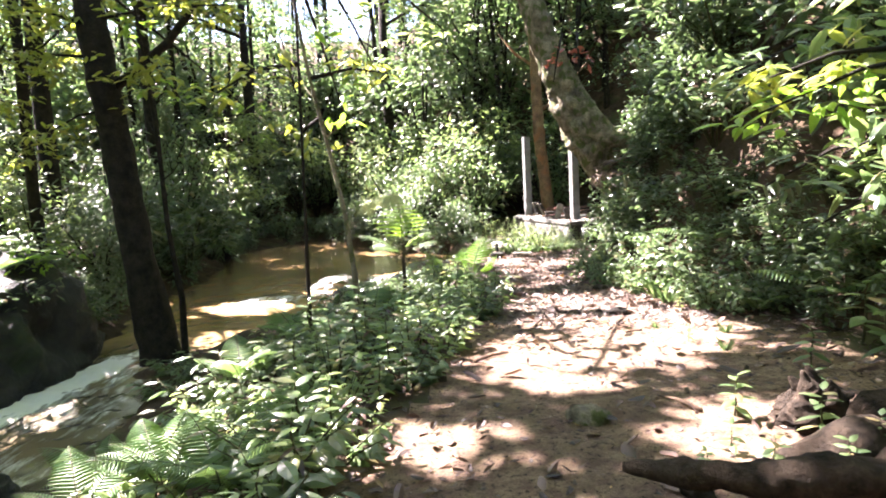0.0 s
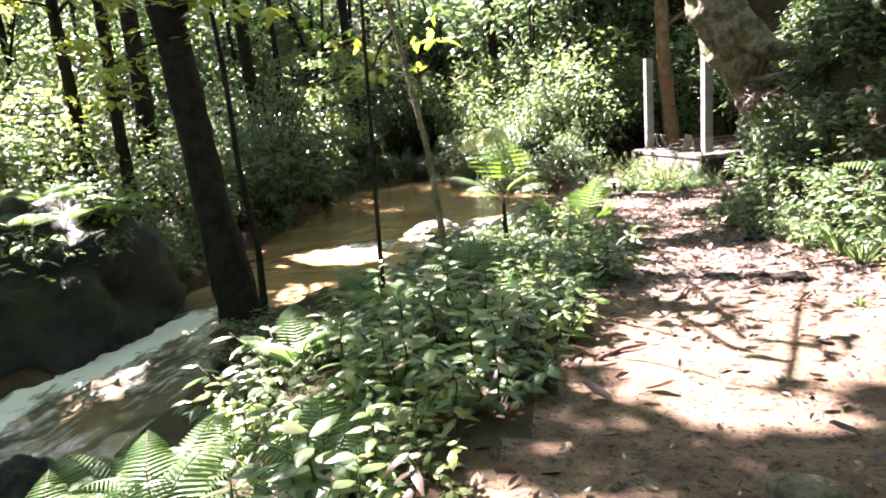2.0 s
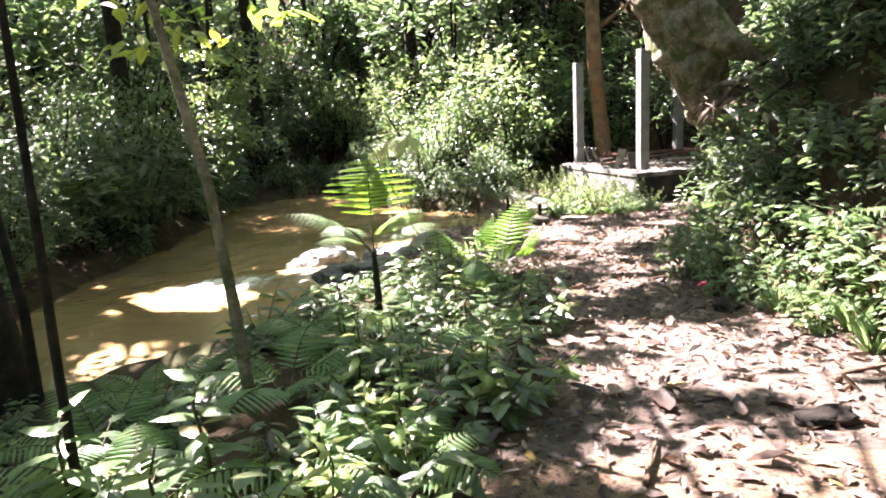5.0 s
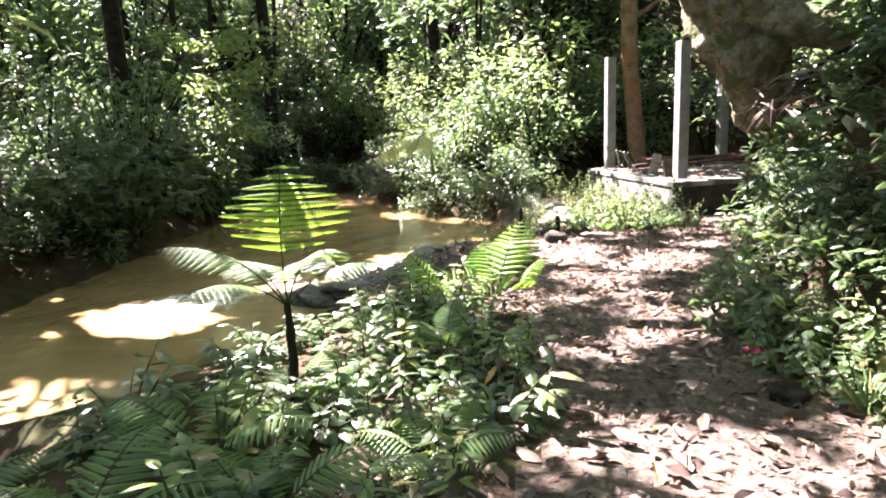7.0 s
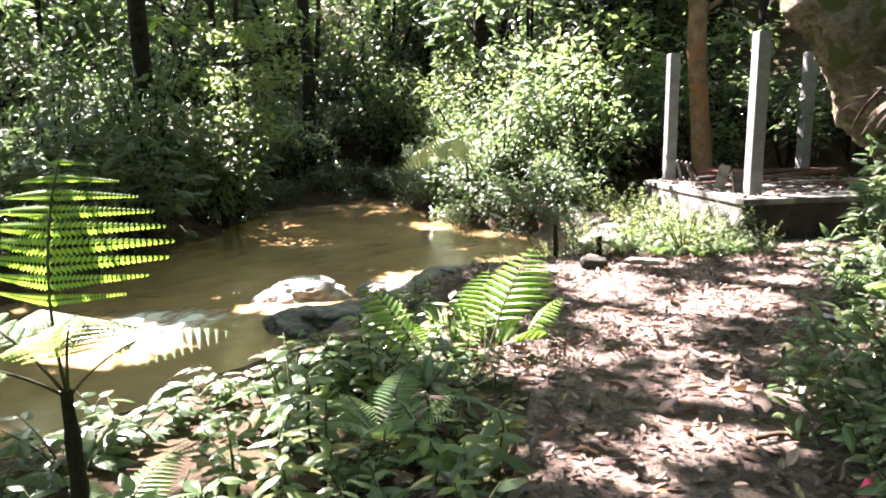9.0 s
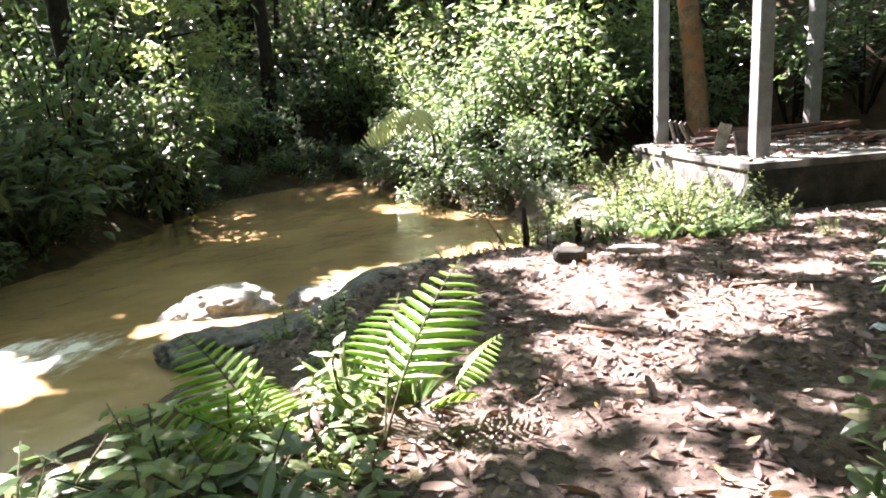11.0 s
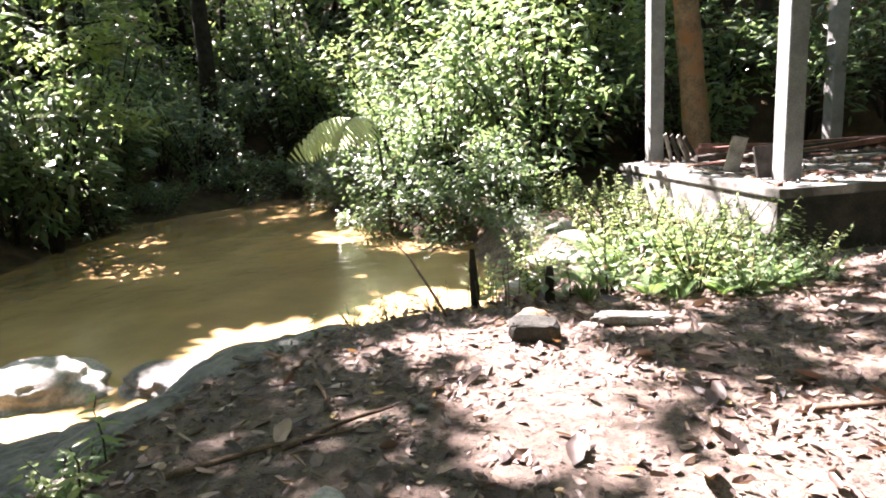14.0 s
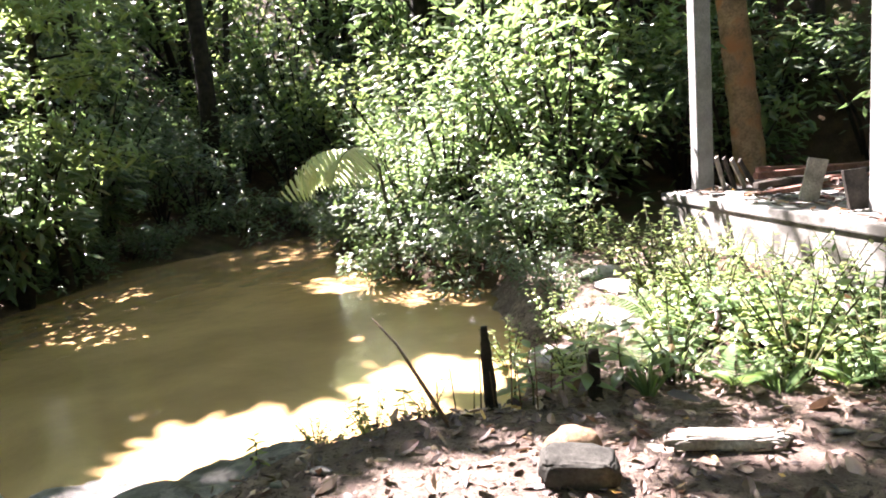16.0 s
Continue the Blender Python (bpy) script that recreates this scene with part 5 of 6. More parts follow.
# ---- canopy overhead: mostly unseen crowns added for shade, gaps set where sun reaches the ground ----
GAPS = [(1.1, 5.7, 0.55, 0.5), (1.45, 6.3, 0.6, 0.45), (1.3, 4.95, 0.42, 0.2), (1.5, 7.5, 0.45, 0.3), (2.7, 6.9, 0.8, 1.2), (2.2, 5.6, 0.4, 0.4), (2.3, 8.8, 0.6, 0.35), (1.9, 9.9, 0.45, 0.2), (2.1, 12.1, 0.4, 0.12),
        (2.35, 12.95, 0.55, 0.15), (2.2, 13.8, 0.25, 0.1), (2.6, 15.66, 0.5, 0.3), (1.52, 11.5, 0.3, 0.12), (1.55, 9.75, 0.3, 0.15), (2.2, 9.5, 0.4, 0.2), (1.5, 8.65, 0.35, 0.2), (2.55, 8.6, 0.4, 0.3), (1.5, 13.65, 0.2, 0.1), (1.66, 15.0, 0.3, 0.12), (1.4, 16.75, 0.45, 0.25), (1.86, 14.4, 0.3, 0.1), (0.6, 17.5, 0.35, 0.15), (1.5, 17.4, 0.4, 0.12), (1.3, 17.9, 0.4, 0.2), (1.55, 16.4, 0.35, 0.5), (1.75, 16.95, 0.4, 0.28), (2.95, 16.2, 0.55, 0.5), (2.2, 14.7, 0.3, 0.1), (0.1, 7.2, 0.3, 0.3), (2.2, 18.2, 0.4, 0.2), (2.3, 3.5, 0.6, 0.5), (0.1, 3.6, 0.4, 0.2),
        (2.8, 20.0, 1.1, 1.2), (3.2, 23.0, 0.6, 2.6), (0.6, 26.5, 1.8, 2.0), (-1.4, 24.5, 0.9, 0.6), (-1.3, 19.6, 1.5, 0.7), (-1.9, 18.1, 0.4, 0.25), (5.0, 4.0, 0.5, 0.5), (0.2, 9.8, 0.5, 0.5), (-0.4, 21.0, 0.8, 0.6), (-0.1, 10.15, 0.4, 0.4), (-2.0, 18.8, 0.7, 0.15), (-1.0, 23.9, 0.9, 0.08), (-3.8, 25.9, 0.9, 0.1), (-1.4, 22.2, 0.4, 0.02),
        (-4.8, 12.6, 0.8, 0.7), (-3.2, 17.4, 1.0, 0.6), (-2.8, 25.6, 0.9, 0.8), (-10.5, 13, 2.5, 3.0), (-7.2, 10.8, 1.0, 0.9), (-8.6, 9.0, 0.9, 0.8), (1.5, 21.4, 0.8, 0.9), (-1.9, 4.4, 0.9, 0.6), (-1.0, 7.0, 0.3, 0.2), (3.6, 9.5, 0.7, 1.2), (-2.2, 6.0, 0.6, 0.7),
        (-7.2, 30.5, 2, 2), (-0.8, 11.6, 0.8, 0.7), (0.5, 13.6, 0.8, 0.6), (-5.7, 22.8, 0.7, 0.7), (-6.7, 23.7, 0.7, 0.6), (-7.6, 25.2, 0.9, 1.0), (-6.0, 28.6, 1.5, 1.2), (-5.2, 15.4, 1.2, 1.0), (-6.3, 9.2, 0.4, 0.7), (1.9, 24.4, 1.2, 1.0), (4.3, 13.2, 0.7, 0.6), (5.1, 12.5, 0.9, 0.7), (5.8, 12.0, 0.6, 0.6)]
# gaps through which the posts are lit
GAPS += [(x + 0.58 * h, y - 0.44 * h, 0.42, 0.42) for x, y in ((4.4, 21.8), (3.3, 25.3), (6.7, 26.4)) for h in (0.7, 1.3, 1.9, 2.5, 3.1)]


def build_canopy():
    """Leaves of the high crowns; each belongs to the nearest of the tall trees."""
    n = 95000
    pos = np.column_stack([rng.uniform(-22, 14, n), rng.uniform(-18, 44, n), rng.uniform(9.5, 14.5, n)])
    pos[:45000, :2] = np.column_stack([rng.uniform(-15, 1, 45000), rng.uniform(8, 33, 45000)])   # thickest over the stream
    s = np.array(SUN)
    gx = pos[:, 0] - s[0] / s[2] * (pos[:, 2] + 0.8)
    gy = pos[:, 1] - s[1] / s[2] * (pos[:, 2] + 0.8)
    keep = np.ones(n, bool)
    ragged = rng.uniform(0.75, 1.12, n)
    for x, y, a, b in GAPS:
        keep &= ((gx - x) / (a + 0.23)) ** 2 + ((gy - y) / (b + 0.23)) ** 2 > ragged
    holes = np.array([noise.noise(Vector((a * 0.8, b * 0.8, 1.5))) + 0.7 * noise.noise(Vector((a * 2.6, b * 2.6, 7))) for a, b in zip(gx, gy)])
    wet = shore_distance(np.column_stack([gx, gy])) < 0.3
    wet |= (gx > -10.5) & (gx < -5.2) & (gy > 6) & (gy < 11.5)
    bankside = (gx < table(gy, PATH_L) - 0.1) & (gx > -3) & (gy > 2) & (gy < 13.2)
    keep &= holes < np.where(wet, 9.0, np.where((gy > 22.5) & (gx > 4.2), 0.6, np.where(gy > 24, -0.7, np.where(gx < -6, 0.25, np.where(bankside, 0.42, np.where((gy > 20.5) | (gx > 3.4), 0.2, 1.0))))))
    pos, over = pos[keep], wet[keep]
    # leaves added behind the start, above the hill, beyond the far bank; block skylight
    around = np.concatenate([np.column_stack([rng.uniform(a, b, m), rng.uniform(c, d, m), rng.uniform(9.5, 15, m)])
                             for a, b, c, d, m in ((-30, 30, -36, -4, 12000), (13, 34, -4, 42, 7000), (-52, -25, -8, 46, 8000))])
    grow = np.concatenate([np.where(over, 1.5, 1.0), np.full(len(around), 2.6)])
    pos = np.concatenate([pos, around])
    stems = [(-20, -12), (0, -20), (18, -12), (22, 10), (20, 30), (-34, 5), (-38, 25), (-33, 40), (-6.5, -1), (-8.5, 3.5), (-12, 8), (-11.5, 19), (-11, 25), (-9.5, 33), (-2.5, 32.5), (5.5, 32), (10.5, 26), (7.5, 16), (6.5, 8.5), (5.8, 2.5), (1.5, -5)]
    near = np.argmin(np.linalg.norm(pos[:, None, :2] - np.array(stems)[None], axis=2), axis=1)
    for k, (x, y) in enumerate(stems):
        p = pos[near == k]
        z0 = ground_at(x, y)
        t = thing("canopy_tree", pose(x, y, z0), "tall rainforest tree with a wide crown added high overhead to shade the ground", "tree", "canopy trees")
        g = Geo()
        g.tube([(0, 0, -0.3), (0.1, 0.05, 3), (0.0, 0.2, 7), (0.1, 0, 11.5 - z0)], [0.34, 0.26, 0.22, 0.15], 12, 0.2)
        part("trunk", g.mesh("trunk", BARK_DARK), t)
        g = Geo()
        for q in p[:: max(1, len(p) // 5)][:5]:
            e = Vector(q) - Vector((x, y, z0))
            b = Vector((0.05, 0.1, min(9.5, e.z - 1)))
            g.tube([b, b.lerp(e, 0.5) + Vector((0, 0, 0.4)), e], [0.09, 0.06, 0.015], 5)
        part("branchwork", g.mesh("branchwork", BARK_DARK), t)
        m = len(p)
        L = rng.uniform(0.25, 0.46, m) * grow[near == k]
        w = rng.normal(size=(m, 3))
        w[:, 2] *= 0.35
        part("crown", leaves_mesh("crown", p - np.array((x, y, z0)), w, np.tile((0, 0, 1.0), (m, 1)) + rng.normal(0, 0.3, (m, 3)), L, L * 0.5, LEAF_MID), t)["kind"] = "stuff"


build_canopy()




def build_litter(n, shape, lo, hi, label):
    P = np.column_stack([rng.uniform(-3.5, 6, n), rng.uniform(0.5, 22, n)])
    l, r = table(P[:, 1], PATH_L), table(P[:, 1], PATH_R)
    d = shore_distance(P)
    mid = (P[:, 0] - l) / (r - l)
    worn = (mid > 0.12) & (mid < 0.75) & (P[:, 1] < 6)
    heap = np.array([noise.noise(Vector((a * 0.9, b * 0.9, 21))) for a, b in P])
    keep = (rng.random(n) < np.interp(P[:, 1], [6, 10], [0.4, 1.0])) & (P[:, 0] > l - 1.2) & (P[:, 0] < r + 0.9) & (d > 0.15) & ~(worn & (rng.random(n) < 0.6)) & (heap > rng.uniform(-0.8, 0.2, n))
    P = P[keep]
    n = len(P)
    z = ground_z(P) + relief(P)
    pos = np.column_stack([P, z + rng.uniform(0.004, 0.022, n)])
    w = rng.normal(size=(n, 3))
    w[:, 2] = rng.normal(0.10, 0.24, n) * np.linalg.norm(w[:, :2], axis=1)
    L = rng.uniform(lo, hi, n) * np.where(rng.random(n) < 0.06, 1.7, 1)
    up = np.tile((0, 0, 1.0), (n, 1)) + rng.normal(0, 0.42, (n, 3))
    up[:, 2] *= np.where(rng.random(n) < 0.5, -1, 1)
    tagged(new("leaf_litter", leaves_mesh("leaf_litter", pos, w, up, L, L * rng.uniform(0.3, 0.65, n), LEAF_DEAD, shape)), label, "leaf litter", kind="stuff")


build_litter(26000, RAGGED, 0.04, 0.125, "brown and russet fallen leaves scattered over the path")
build_litter(42000, SIMPLE, 0.02, 0.065, "dark crumbled leaf bits strewn over the soil")

# ---- rubble on the platform ----
SL = frame_at(P2)


def board(name, m, size, mat, label, category="plank", group="", rough=0.012):
    g = Geo()
    g.block(Matrix(), size, min(size) * 0.18, rough)
    ob = new(name, g.mesh(name, mat, False))
    ob.matrix_basis = m
    return tagged(ob, label, category, group)


for k in range(46):
    a, b = 0.1 + 3.2 * ((k * 0.381) % 1), 0.9 + 2.6 * ((k * 0.618) % 1)
    long, wide, thick = 0.7 + 1.2 * ((k * 0.27) % 1), 0.09 + 0.08 * ((k * 0.43) % 1), 0.025 + 0.03 * ((k * 0.77) % 1)
    turn = 90 + 50 * math.sin(k * 2.3)
    board("plank", SL @ pose(a, b, 0.03 + 0.018 * (k % 6), 2 * math.sin(k), 2.5 * math.cos(k * 1.3), turn), (long, wide, thick), (PLANK_RED, PLANK_DARK, PLANK_GREY, PLANK_RED)[k % 4],
          ("reddish old wooden plank lying on the platform", "dark rotten plank lying on the platform", "grey weathered plank lying on the platform", "reddish old wooden plank lying on the platform")[k % 4], "plank", "rubble planks")
for k in range(5):
    board("beam", SL @ pose(2.55 + 0.22 * k, 2.0 + 0.1 * k, 0.10 + 0.05 * (k % 3), 0, 1.5 * (k - 2), 88 + 3 * (k - 2)), (4.0 - 0.2 * k, 0.11, 0.10), (PLANK_RED, PLANK_DARK)[k % 2],
          ("long reddish timber beam across the platform", "long dark timber beam across the platform")[k % 2], "beam", "timber beams")
board("board", SL @ pose(1.05, -0.05, 0.27, 0, 14, 96), (0.22, 0.04, 0.5), PLANK_GREY, "pale grey board propped upright on the platform", "board")
board("board", SL @ pose(0.28, -0.12, 0.22, 12, 0, 78), (0.3, 0.03, 0.42), PLANK_DARK, "dark sheet leaning on a post", "board")
for k in range(4):
    board("slat", SL @ pose(3.32 - 0.08 * k, 0.10 + 0.09 * k, 0.24, 0, -24 - 7 * k, 60), (0.08, 0.03, 0.58), (PLANK_GREY, PLANK_DARK)[k % 2], "narrow wooden slat leaning against a post", "slat", "leaning slats")
for k in range(14):
    a, b = -0.45 + 3.9 * ((k * 0.618) % 1), -0.42 + 1.5 * ((k * 0.37) % 1)
    board("brick_rubble", SL @ pose(a, b, 0.022, 4 * math.sin(k), 3, 40 * k), (0.10 + 0.06 * (k % 3), 0.07, 0.045), (PLANK_RED, ROCK_GREY)[k % 2], "small piece of broken rubble on the platform", "rubble", "rubble pieces")



def platform_leaves(n):
    """Fallen leaves and splinters on the platform."""
    a, b = rng.uniform(-0.6, 3.8, n), rng.uniform(-0.5, 3.6, n)
    P = np.array(tuple(P2))[None] + np.array(tuple(U))[None] * a[:, None] + np.array(tuple(N_))[None] * b[:, None]
    P[:, 2] += rng.uniform(0.006, 0.03, n) + 0.05 * (b > 0.8)
    w = rng.normal(size=(n, 3)) * np.array((1, 1, 0.12))
    L = rng.uniform(0.05, 0.17, n)
    tagged(new("leaf_litter", leaves_mesh("leaf_litter", P, w, np.tile((0, 0, 1.0), (n, 1)) + rng.normal(0, 0.25, (n, 3)), L, L * 0.4, LEAF_DEAD, RAGGED)), "brown fallen leaves lying on the concrete platform", "leaf litter", kind="stuff")


platform_leaves(900)

# ---- things along the path ----


def lump(name, x, y, size, mat, label, seed, up=0.3, turn=0, category="stone", rough=0.3, sub=3):
    ob = boulder(name, pose(x, y, ground_at(x, y) + size[2] * up, 0, 0, turn), size, mat, label, seed, rough, sub)
    return tagged(ob, category=category)


def hewn(name, m, size, mat, label, category, seed, power=0.45, rough=0.12):
    """A worn block: a ball pressed square, with chips."""
    bm = bmesh.new()
    bmesh.ops.create_icosphere(bm, subdivisions=5, radius=1)
    for v in bm.verts:
        p = v.co.copy()
        q = Vector([math.copysign(abs(a) ** power, a) for a in p])
        k = 1 + rough * noise.noise(p * 1.6 + Vector((seed, 0, 0))) + rough * 0.5 * noise.noise(p * 5 + Vector((0, seed, 0))) + rough * 0.25 * noise.noise(p * 13)
        v.co = Vector((q.x * size[0] / 2 * (1 - 0.22 * (p.z < 0) * abs(p.z)), q.y * size[1] / 2, q.z * size[2] / 2)) * k
    me = bpy.data.meshes.new(name)
    bm.to_mesh(me)
    bm.free()
    me.materials.append(mat)
    me.polygons.foreach_set("use_smooth", [True] * len(me.polygons))
    ob = new(name, me)
    ob.matrix_basis = m
    return tagged(ob, label, category)


hewn("stone_block", pose(1.45, 17.72, ground_at(1.45, 17.72) + 0.08, 10, 4, 4), (0.36, 0.2, 0.17), CONCRETE_DARK, "grey squared stone block lying in fallen leaves", "stone", 2.0)
lump("stone", 1.42, 18.02, (0.14, 0.11, 0.12), BARK_BROWN, "rounded brown stone among fallen leaves", 4.4)
lump("stone", 0.92, 4.2, (0.15, 0.11, 0.08), BARK_MOSS, "mossy stone half buried in the path", 6.1)
lump("stone", 0.62, 15.5, (0.09, 0.07, 0.05), ROCK_PALE, "small pale stone on the path", 2.2)
for k in range(16):
    x, y = -0.2 + 3.2 * ((k * 0.618) % 1), 13.5 + 5 * ((k * 0.371) % 1)
    lump("pebble", x, y, (0.025 + 0.02 * (k % 3), 0.025 + 0.015 * (k % 2), 0.018), ROCK_GREY, "small grey pebble on the soil", k * 1.3, 0.4, 0, "pebble", 0.25, 2)["group"] = "pebbles"
hewn("driftwood", pose(2.22, 18.12, ground_at(2.22, 18.12) + 0.05, 4, 3, 8), (0.58, 0.12, 0.08), PLANK_GREY, "grey weathered piece of timber on the ground", "timber", 5.0, 0.5, 0.25)


def stick(name, pts, radii, mat, label, category="stick", group="", sides=7):
    g = Geo()
    o = Vector(pts[0])
    if sides > 10:
        g.gnarled([Vector(p) - o for p in pts], radii, 50, 26, 0.45, 3.2)
    else:
        g.tube([Vector(p) - o for p in pts], radii, sides, 0.35)
    ob = new(name, g.mesh(name, mat))
    ob.matrix_basis = Matrix.Translation(o)
    return tagged(ob, label, category, group)


gz = ground_at
stick("stump", [(0.87, 18.85, gz(0.87, 18.85) - 0.1), (0.87, 18.85, -0.8), (0.86, 18.87, -0.6), (0.85, 18.88, -0.42)], [0.055, 0.042, 0.036, 0.02], BARK_DARK, "thin dark broken stump at the water's edge", "stump", "", 12)
stick("stump", [(1.55, 18.9, gz(1.55, 18.9) - 0.1), (1.56, 18.9, -0.85), (1.56, 18.9, -0.6)], [0.06, 0.045, 0.03], BARK_DARK, "short dark broken stump among plants", "stump", "", 12)
stick("dead_branch", [(0.70, 18.4, gz(0.70, 18.4) - 0.05), (0.55, 18.45, -0.72), (0.34, 18.55, -0.42), (0.18, 18.6, -0.26)], [0.016, 0.014, 0.010, 0.005], TWIG, "bare dead branch standing in the bank", "branch")
for k in range(9):
    x, y = 0.55 + 0.75 * ((k * 0.618) % 1), 18.65 + 0.3 * ((k * 0.37) % 1)
    h = 0.25 + 0.3 * ((k * 0.53) % 1)
    stick("dry_stalk", [(x, y, gz(x, y) - 0.03), (x + 0.03 * math.sin(k), y, gz(x, y) + h)], [0.007, 0.004], TWIG, "thin dry plant stalk at the bank", "stalk", "dry stalks", 5)
for x, y, a, l in ((0.15, 15.9, 35, 0.95), (0.45, 16.2, 50, 0.7), (1.9, 15.2, -30, 0.9), (2.4, 12.2, 20, 0.4), (1.1, 7.6, 70, 0.5), (0.4, 6.0, 40, 0.45), (2.9, 8.8, 10, 0.6), (3.4, 16.6, 5, 0.9), (1.6, 4.4, 115, 0.4), (0.2, 16.6, -60, 0.5)):
    c, s = math.cos(radians(a)) * l / 2, math.sin(radians(a)) * l / 2
    stick("twig", [(x - c, y - s, gz(x - c, y - s) + 0.02), (x, y + 0.02, gz(x, y) + 0.035), (x + c, y + s, gz(x + c, y + s) + 0.02)], [0.018, 0.015, 0.007], TWIG, "brown fallen twig lying on the path", "twig", "fallen twigs")
# rotten log and stump at the start
stick("log", [(0.82, 3.02, 0.03), (1.1, 2.88, 0.05), (1.5, 2.78, 0.05), (2.0, 2.70, 0.06), (2.6, 2.62, 0.08)], [0.025, 0.075, 0.10, 0.085, 0.11], ROTTEN, "dark rotten log lying beside the path", "log", "", 14)
def rotten_stump(x, y):
    t = thing("rotten_stump", pose(x, y, gz(x, y)), "rotten broken tree stump beside the path", "stump")
    g = Geo()
    g.gnarled([(0, 0, -0.12), (0, 0, 0.05), (-0.02, 0.01, 0.17), (-0.03, 0.02, 0.22)], [0.27, 0.2, 0.17, 0.1], 46, 30, 0.5, 6.0)
    part("base", g.mesh("base", ROTTEN), t)
    for k in range(5):
        a = k * 1.25
        o = Vector((math.cos(a) * 0.11, math.sin(a) * 0.11, 0.1))
        h = 0.14 + 0.13 * ((k * 0.618) % 1)
        g = Geo()
        g.gnarled([o, o + Vector((0.01, 0, h * 0.6)), o * 1.15 + Vector((-0.03, 0.01, h))], [0.085, 0.06, 0.012], 26, 14, 0.5, 9.0)
        part("splinter", g.mesh("splinter", ROTTEN), t)


rotten_stump(2.3, 3.93)
lump("rotten_wood", 2.15, 3.35, (0.35, 0.22, 0.16), ROTTEN, "dark decayed lump of wood beside the log", 7.7, 0.4, 20, "wood", 0.45)
for x, y, size, seed in ((1.75, 3.0, (0.2, 0.12, 0.1), 1.1), (2.35, 3.0, (0.3, 0.2, 0.2), 2.6), (1.2, 3.1, (0.12, 0.08, 0.05), 4.7), (2.6, 3.6, (0.25, 0.2, 0.22), 9.2)):
    lump("rotten_wood", x, y, size, ROTTEN, "dark decayed lump of wood beside the log", seed, 0.4, 20 * seed, "wood", 0.5)
# dark wet leaf heap and litter
lump("rotting_clump", 2.15, 8.05, (0.17, 0.09, 0.05), BARK_DARK, "dark clump of rotting debris on the path", 3.3, 0.5, 12, "debris", 0.5)
lump("rotting_clump", 2.55, 10.6, (0.16, 0.12, 0.06), BARK_DARK, "dark clump of rotting debris on the path", 5.1, 0.5, 70, "debris", 0.5)


def scrap(name, x, y, size, mat, label, seed):
    """A crumpled thin sheet."""
    bm = bmesh.new()
    bmesh.ops.create_grid(bm, x_segments=8, y_segments=6, size=0.5)
    for v in bm.verts:
        q = v.co * 3 + Vector((seed, seed * 0.7, 0))
        v.co = Vector((v.co.x * size, v.co.y * size * 0.7, 0.22 * size * abs(noise.noise(q)) + 0.08 * size * noise.noise(q * 2.5)))
    me = bpy.data.meshes.new(name)
    bm.to_mesh(me)
    bm.free()
    me.materials.append(mat)
    ob = new(name, me)
    ob.matrix_basis = pose(x, y, ground_at(x, y) + 0.035, 4, 3, seed * 40)
    mod = ob.modifiers.new("thickness", "SOLIDIFY")
    mod.thickness = 0.004
    return tagged(ob, label, "litter")


scrap("plastic_scrap", 2.72, 11.62, 0.24, PINK, "crumpled bright pink plastic scrap beside the path", 1.3)
scrap("plastic_scrap", 3.25, 13.0, 0.2, WHITE_BAG, "crumpled white plastic bag at the path edge", 2.1)
scrap("plastic_scrap", 3.75, 15.3, 0.22, WHITE_BAG, "crumpled white plastic bag at the path edge", 3.4)

# large curled fallen leaves that can be told apart
big_leaf = leaves_mesh("fallen_leaf", np.array([(-0.5, 0, 0.0)]), np.array([(1.0, 0, 0.10)]), np.array([(0, 0.25, 1.0)]), np.array([1.0]), np.array([0.5]), LEAF_DEAD, RAGGED, True)
for k, (x, y) in enumerate(ring(170, lambda x, y: float(table(y, PATH_L)) - 0.3 < x < float(table(y, PATH_R)) + 0.2 and dist(x, y) > 0.2, -1.2, 4.6, 3.2, 19, 0.22)):
    ob = new("fallen_leaf", big_leaf)
    s = 0.10 + 0.16 * ((k * 0.618) % 1) ** 2
    ob.matrix_basis = pose(x, y, ground_at(x, y) + 0.03, 180 * (k % 2) + 10 * math.sin(k), 8 * math.cos(k * 1.9), k * 77) @ Matrix.Scale(s, 4)
    tagged(ob, "large curled brown fallen leaf on the path", "leaf", "large fallen leaves")

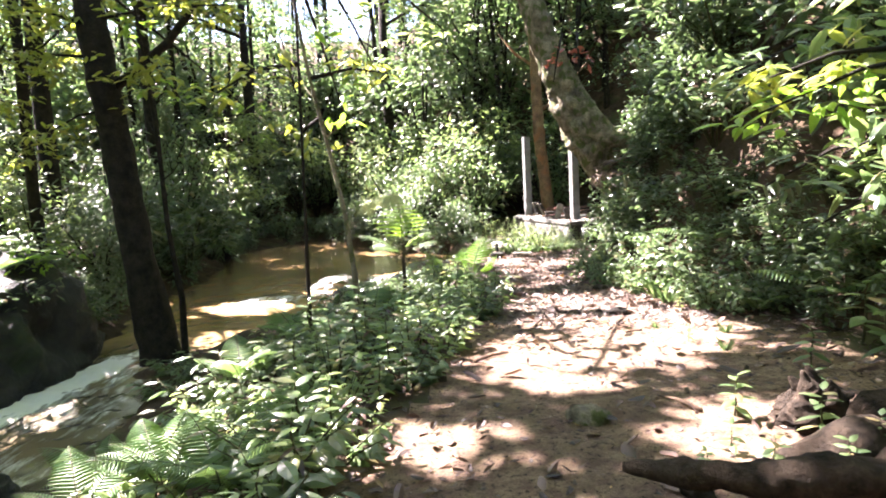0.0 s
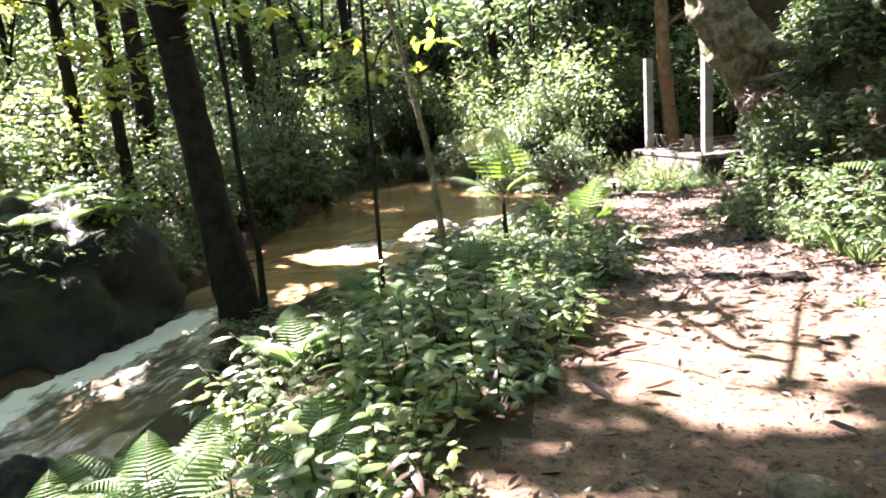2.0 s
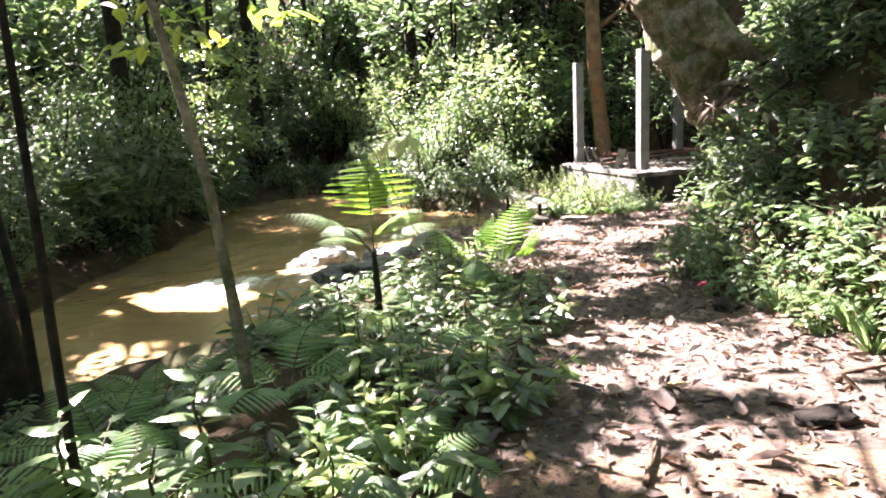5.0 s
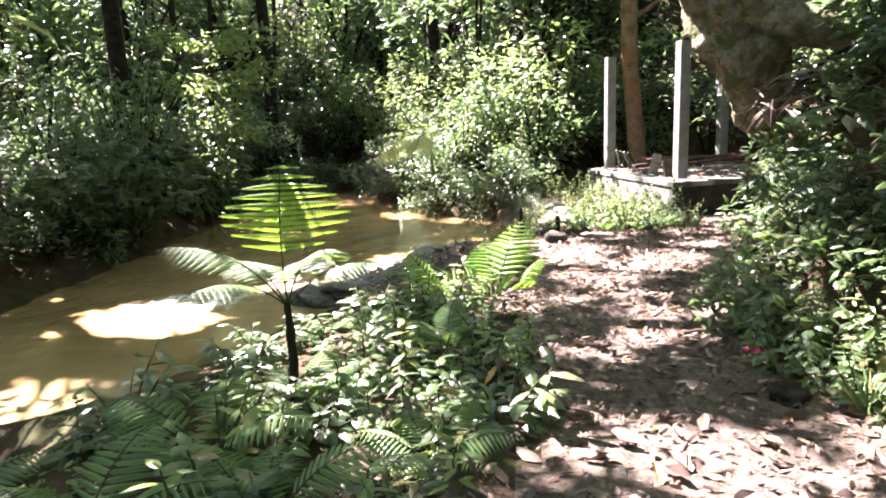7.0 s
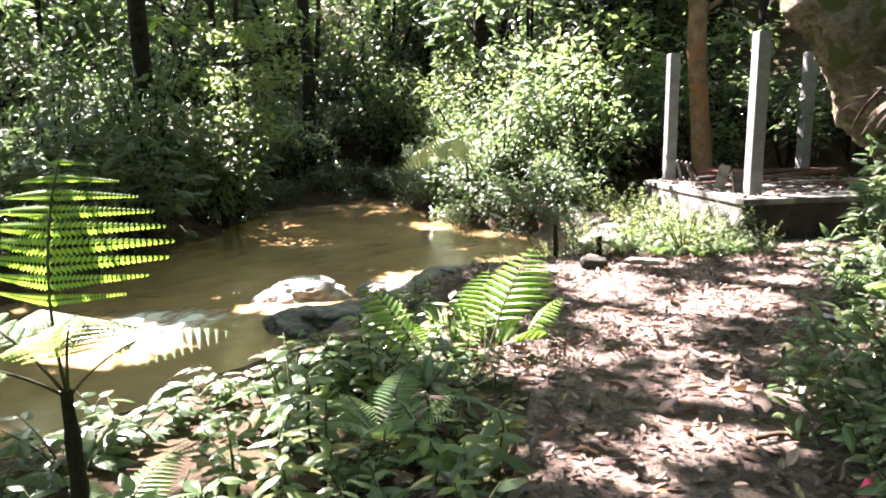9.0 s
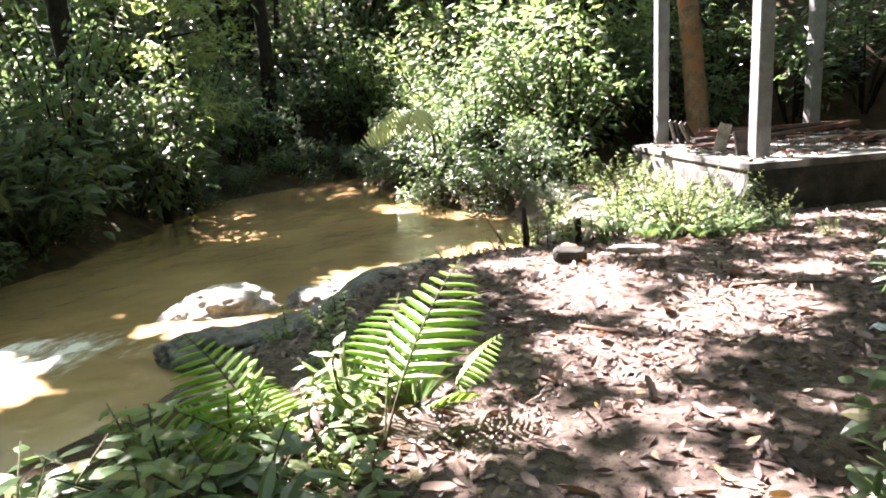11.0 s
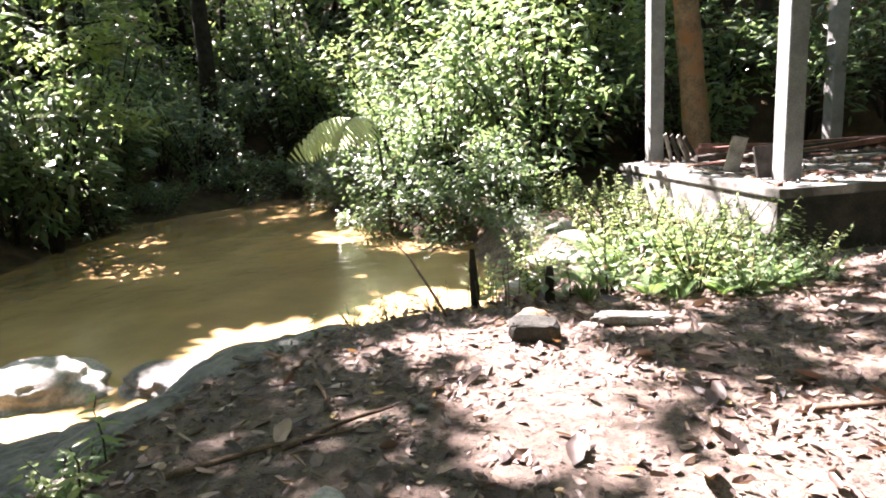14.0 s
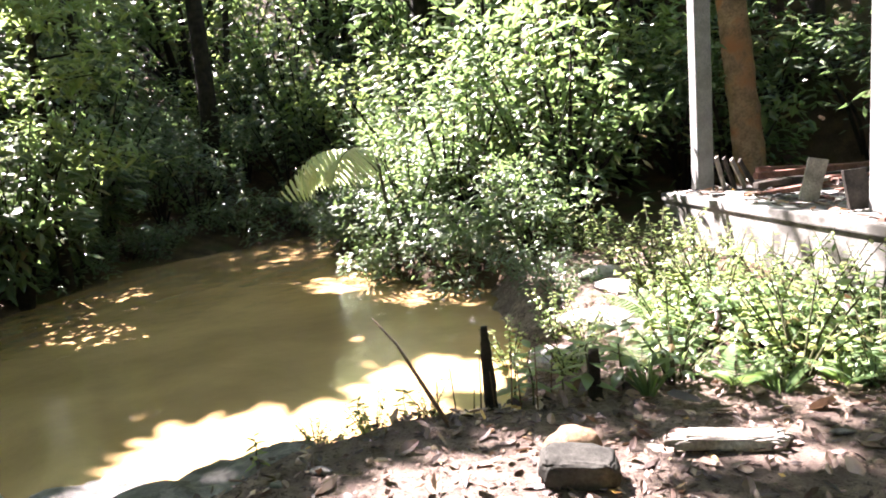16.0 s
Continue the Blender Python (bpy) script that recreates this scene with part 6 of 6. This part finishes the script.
# ---- details on the bank of the great tree ----
LEAF_RED = leaf_material("leaf_red", [(0.0, (0.30, 0.07, 0.05)), (1.0, (0.45, 0.16, 0.10))], (0.6, 0.15, 0.08), 0.35, 0.45)
leafy_branch("twig with hanging reddish young leaves", (2.6, 13.4, 4.2), (2.25, 12.6, 3.15), LEAF_RED, 15, 0.2, 0.05)
leafy_branch("twig with hanging reddish young leaves", (2.9, 13.4, 4.2), (2.75, 12.6, 3.2), LEAF_RED, 15, 0.2, 0.05)
leafy_branch("branch with pale broad drooping leaves above the path", (4.5, 12.2, 1.9), (3.35, 12.0, 1.3), LEAF_MID, 30, 0.26, 0.1)
leafy_branch("bunch of dead brown fronds hanging from the bank", (4.1, 13.2, 1.9), (3.3, 13.1, 1.3), LEAF_DEAD, 150, 0.32, 0.07, 0.06)
leafy_branch("branch with bright long leaves arching over the path", (4.6, 6.4, 2.5), (3.0, 6.2, 2.2), LEAF_YELLOW, 70, 0.27, 0.25)
leafy_branch("hanging spray of long green leaves behind the post", (5.0, 27.0, 4.5), (4.75, 26.4, 3.0), LEAF_MID, 60, 0.3, 0.2)
leafy_branch("hanging spray of long green leaves behind the post", (6.0, 27.2, 4.5), (5.6, 26.6, 3.0), LEAF_MID, 60, 0.3, 0.2)
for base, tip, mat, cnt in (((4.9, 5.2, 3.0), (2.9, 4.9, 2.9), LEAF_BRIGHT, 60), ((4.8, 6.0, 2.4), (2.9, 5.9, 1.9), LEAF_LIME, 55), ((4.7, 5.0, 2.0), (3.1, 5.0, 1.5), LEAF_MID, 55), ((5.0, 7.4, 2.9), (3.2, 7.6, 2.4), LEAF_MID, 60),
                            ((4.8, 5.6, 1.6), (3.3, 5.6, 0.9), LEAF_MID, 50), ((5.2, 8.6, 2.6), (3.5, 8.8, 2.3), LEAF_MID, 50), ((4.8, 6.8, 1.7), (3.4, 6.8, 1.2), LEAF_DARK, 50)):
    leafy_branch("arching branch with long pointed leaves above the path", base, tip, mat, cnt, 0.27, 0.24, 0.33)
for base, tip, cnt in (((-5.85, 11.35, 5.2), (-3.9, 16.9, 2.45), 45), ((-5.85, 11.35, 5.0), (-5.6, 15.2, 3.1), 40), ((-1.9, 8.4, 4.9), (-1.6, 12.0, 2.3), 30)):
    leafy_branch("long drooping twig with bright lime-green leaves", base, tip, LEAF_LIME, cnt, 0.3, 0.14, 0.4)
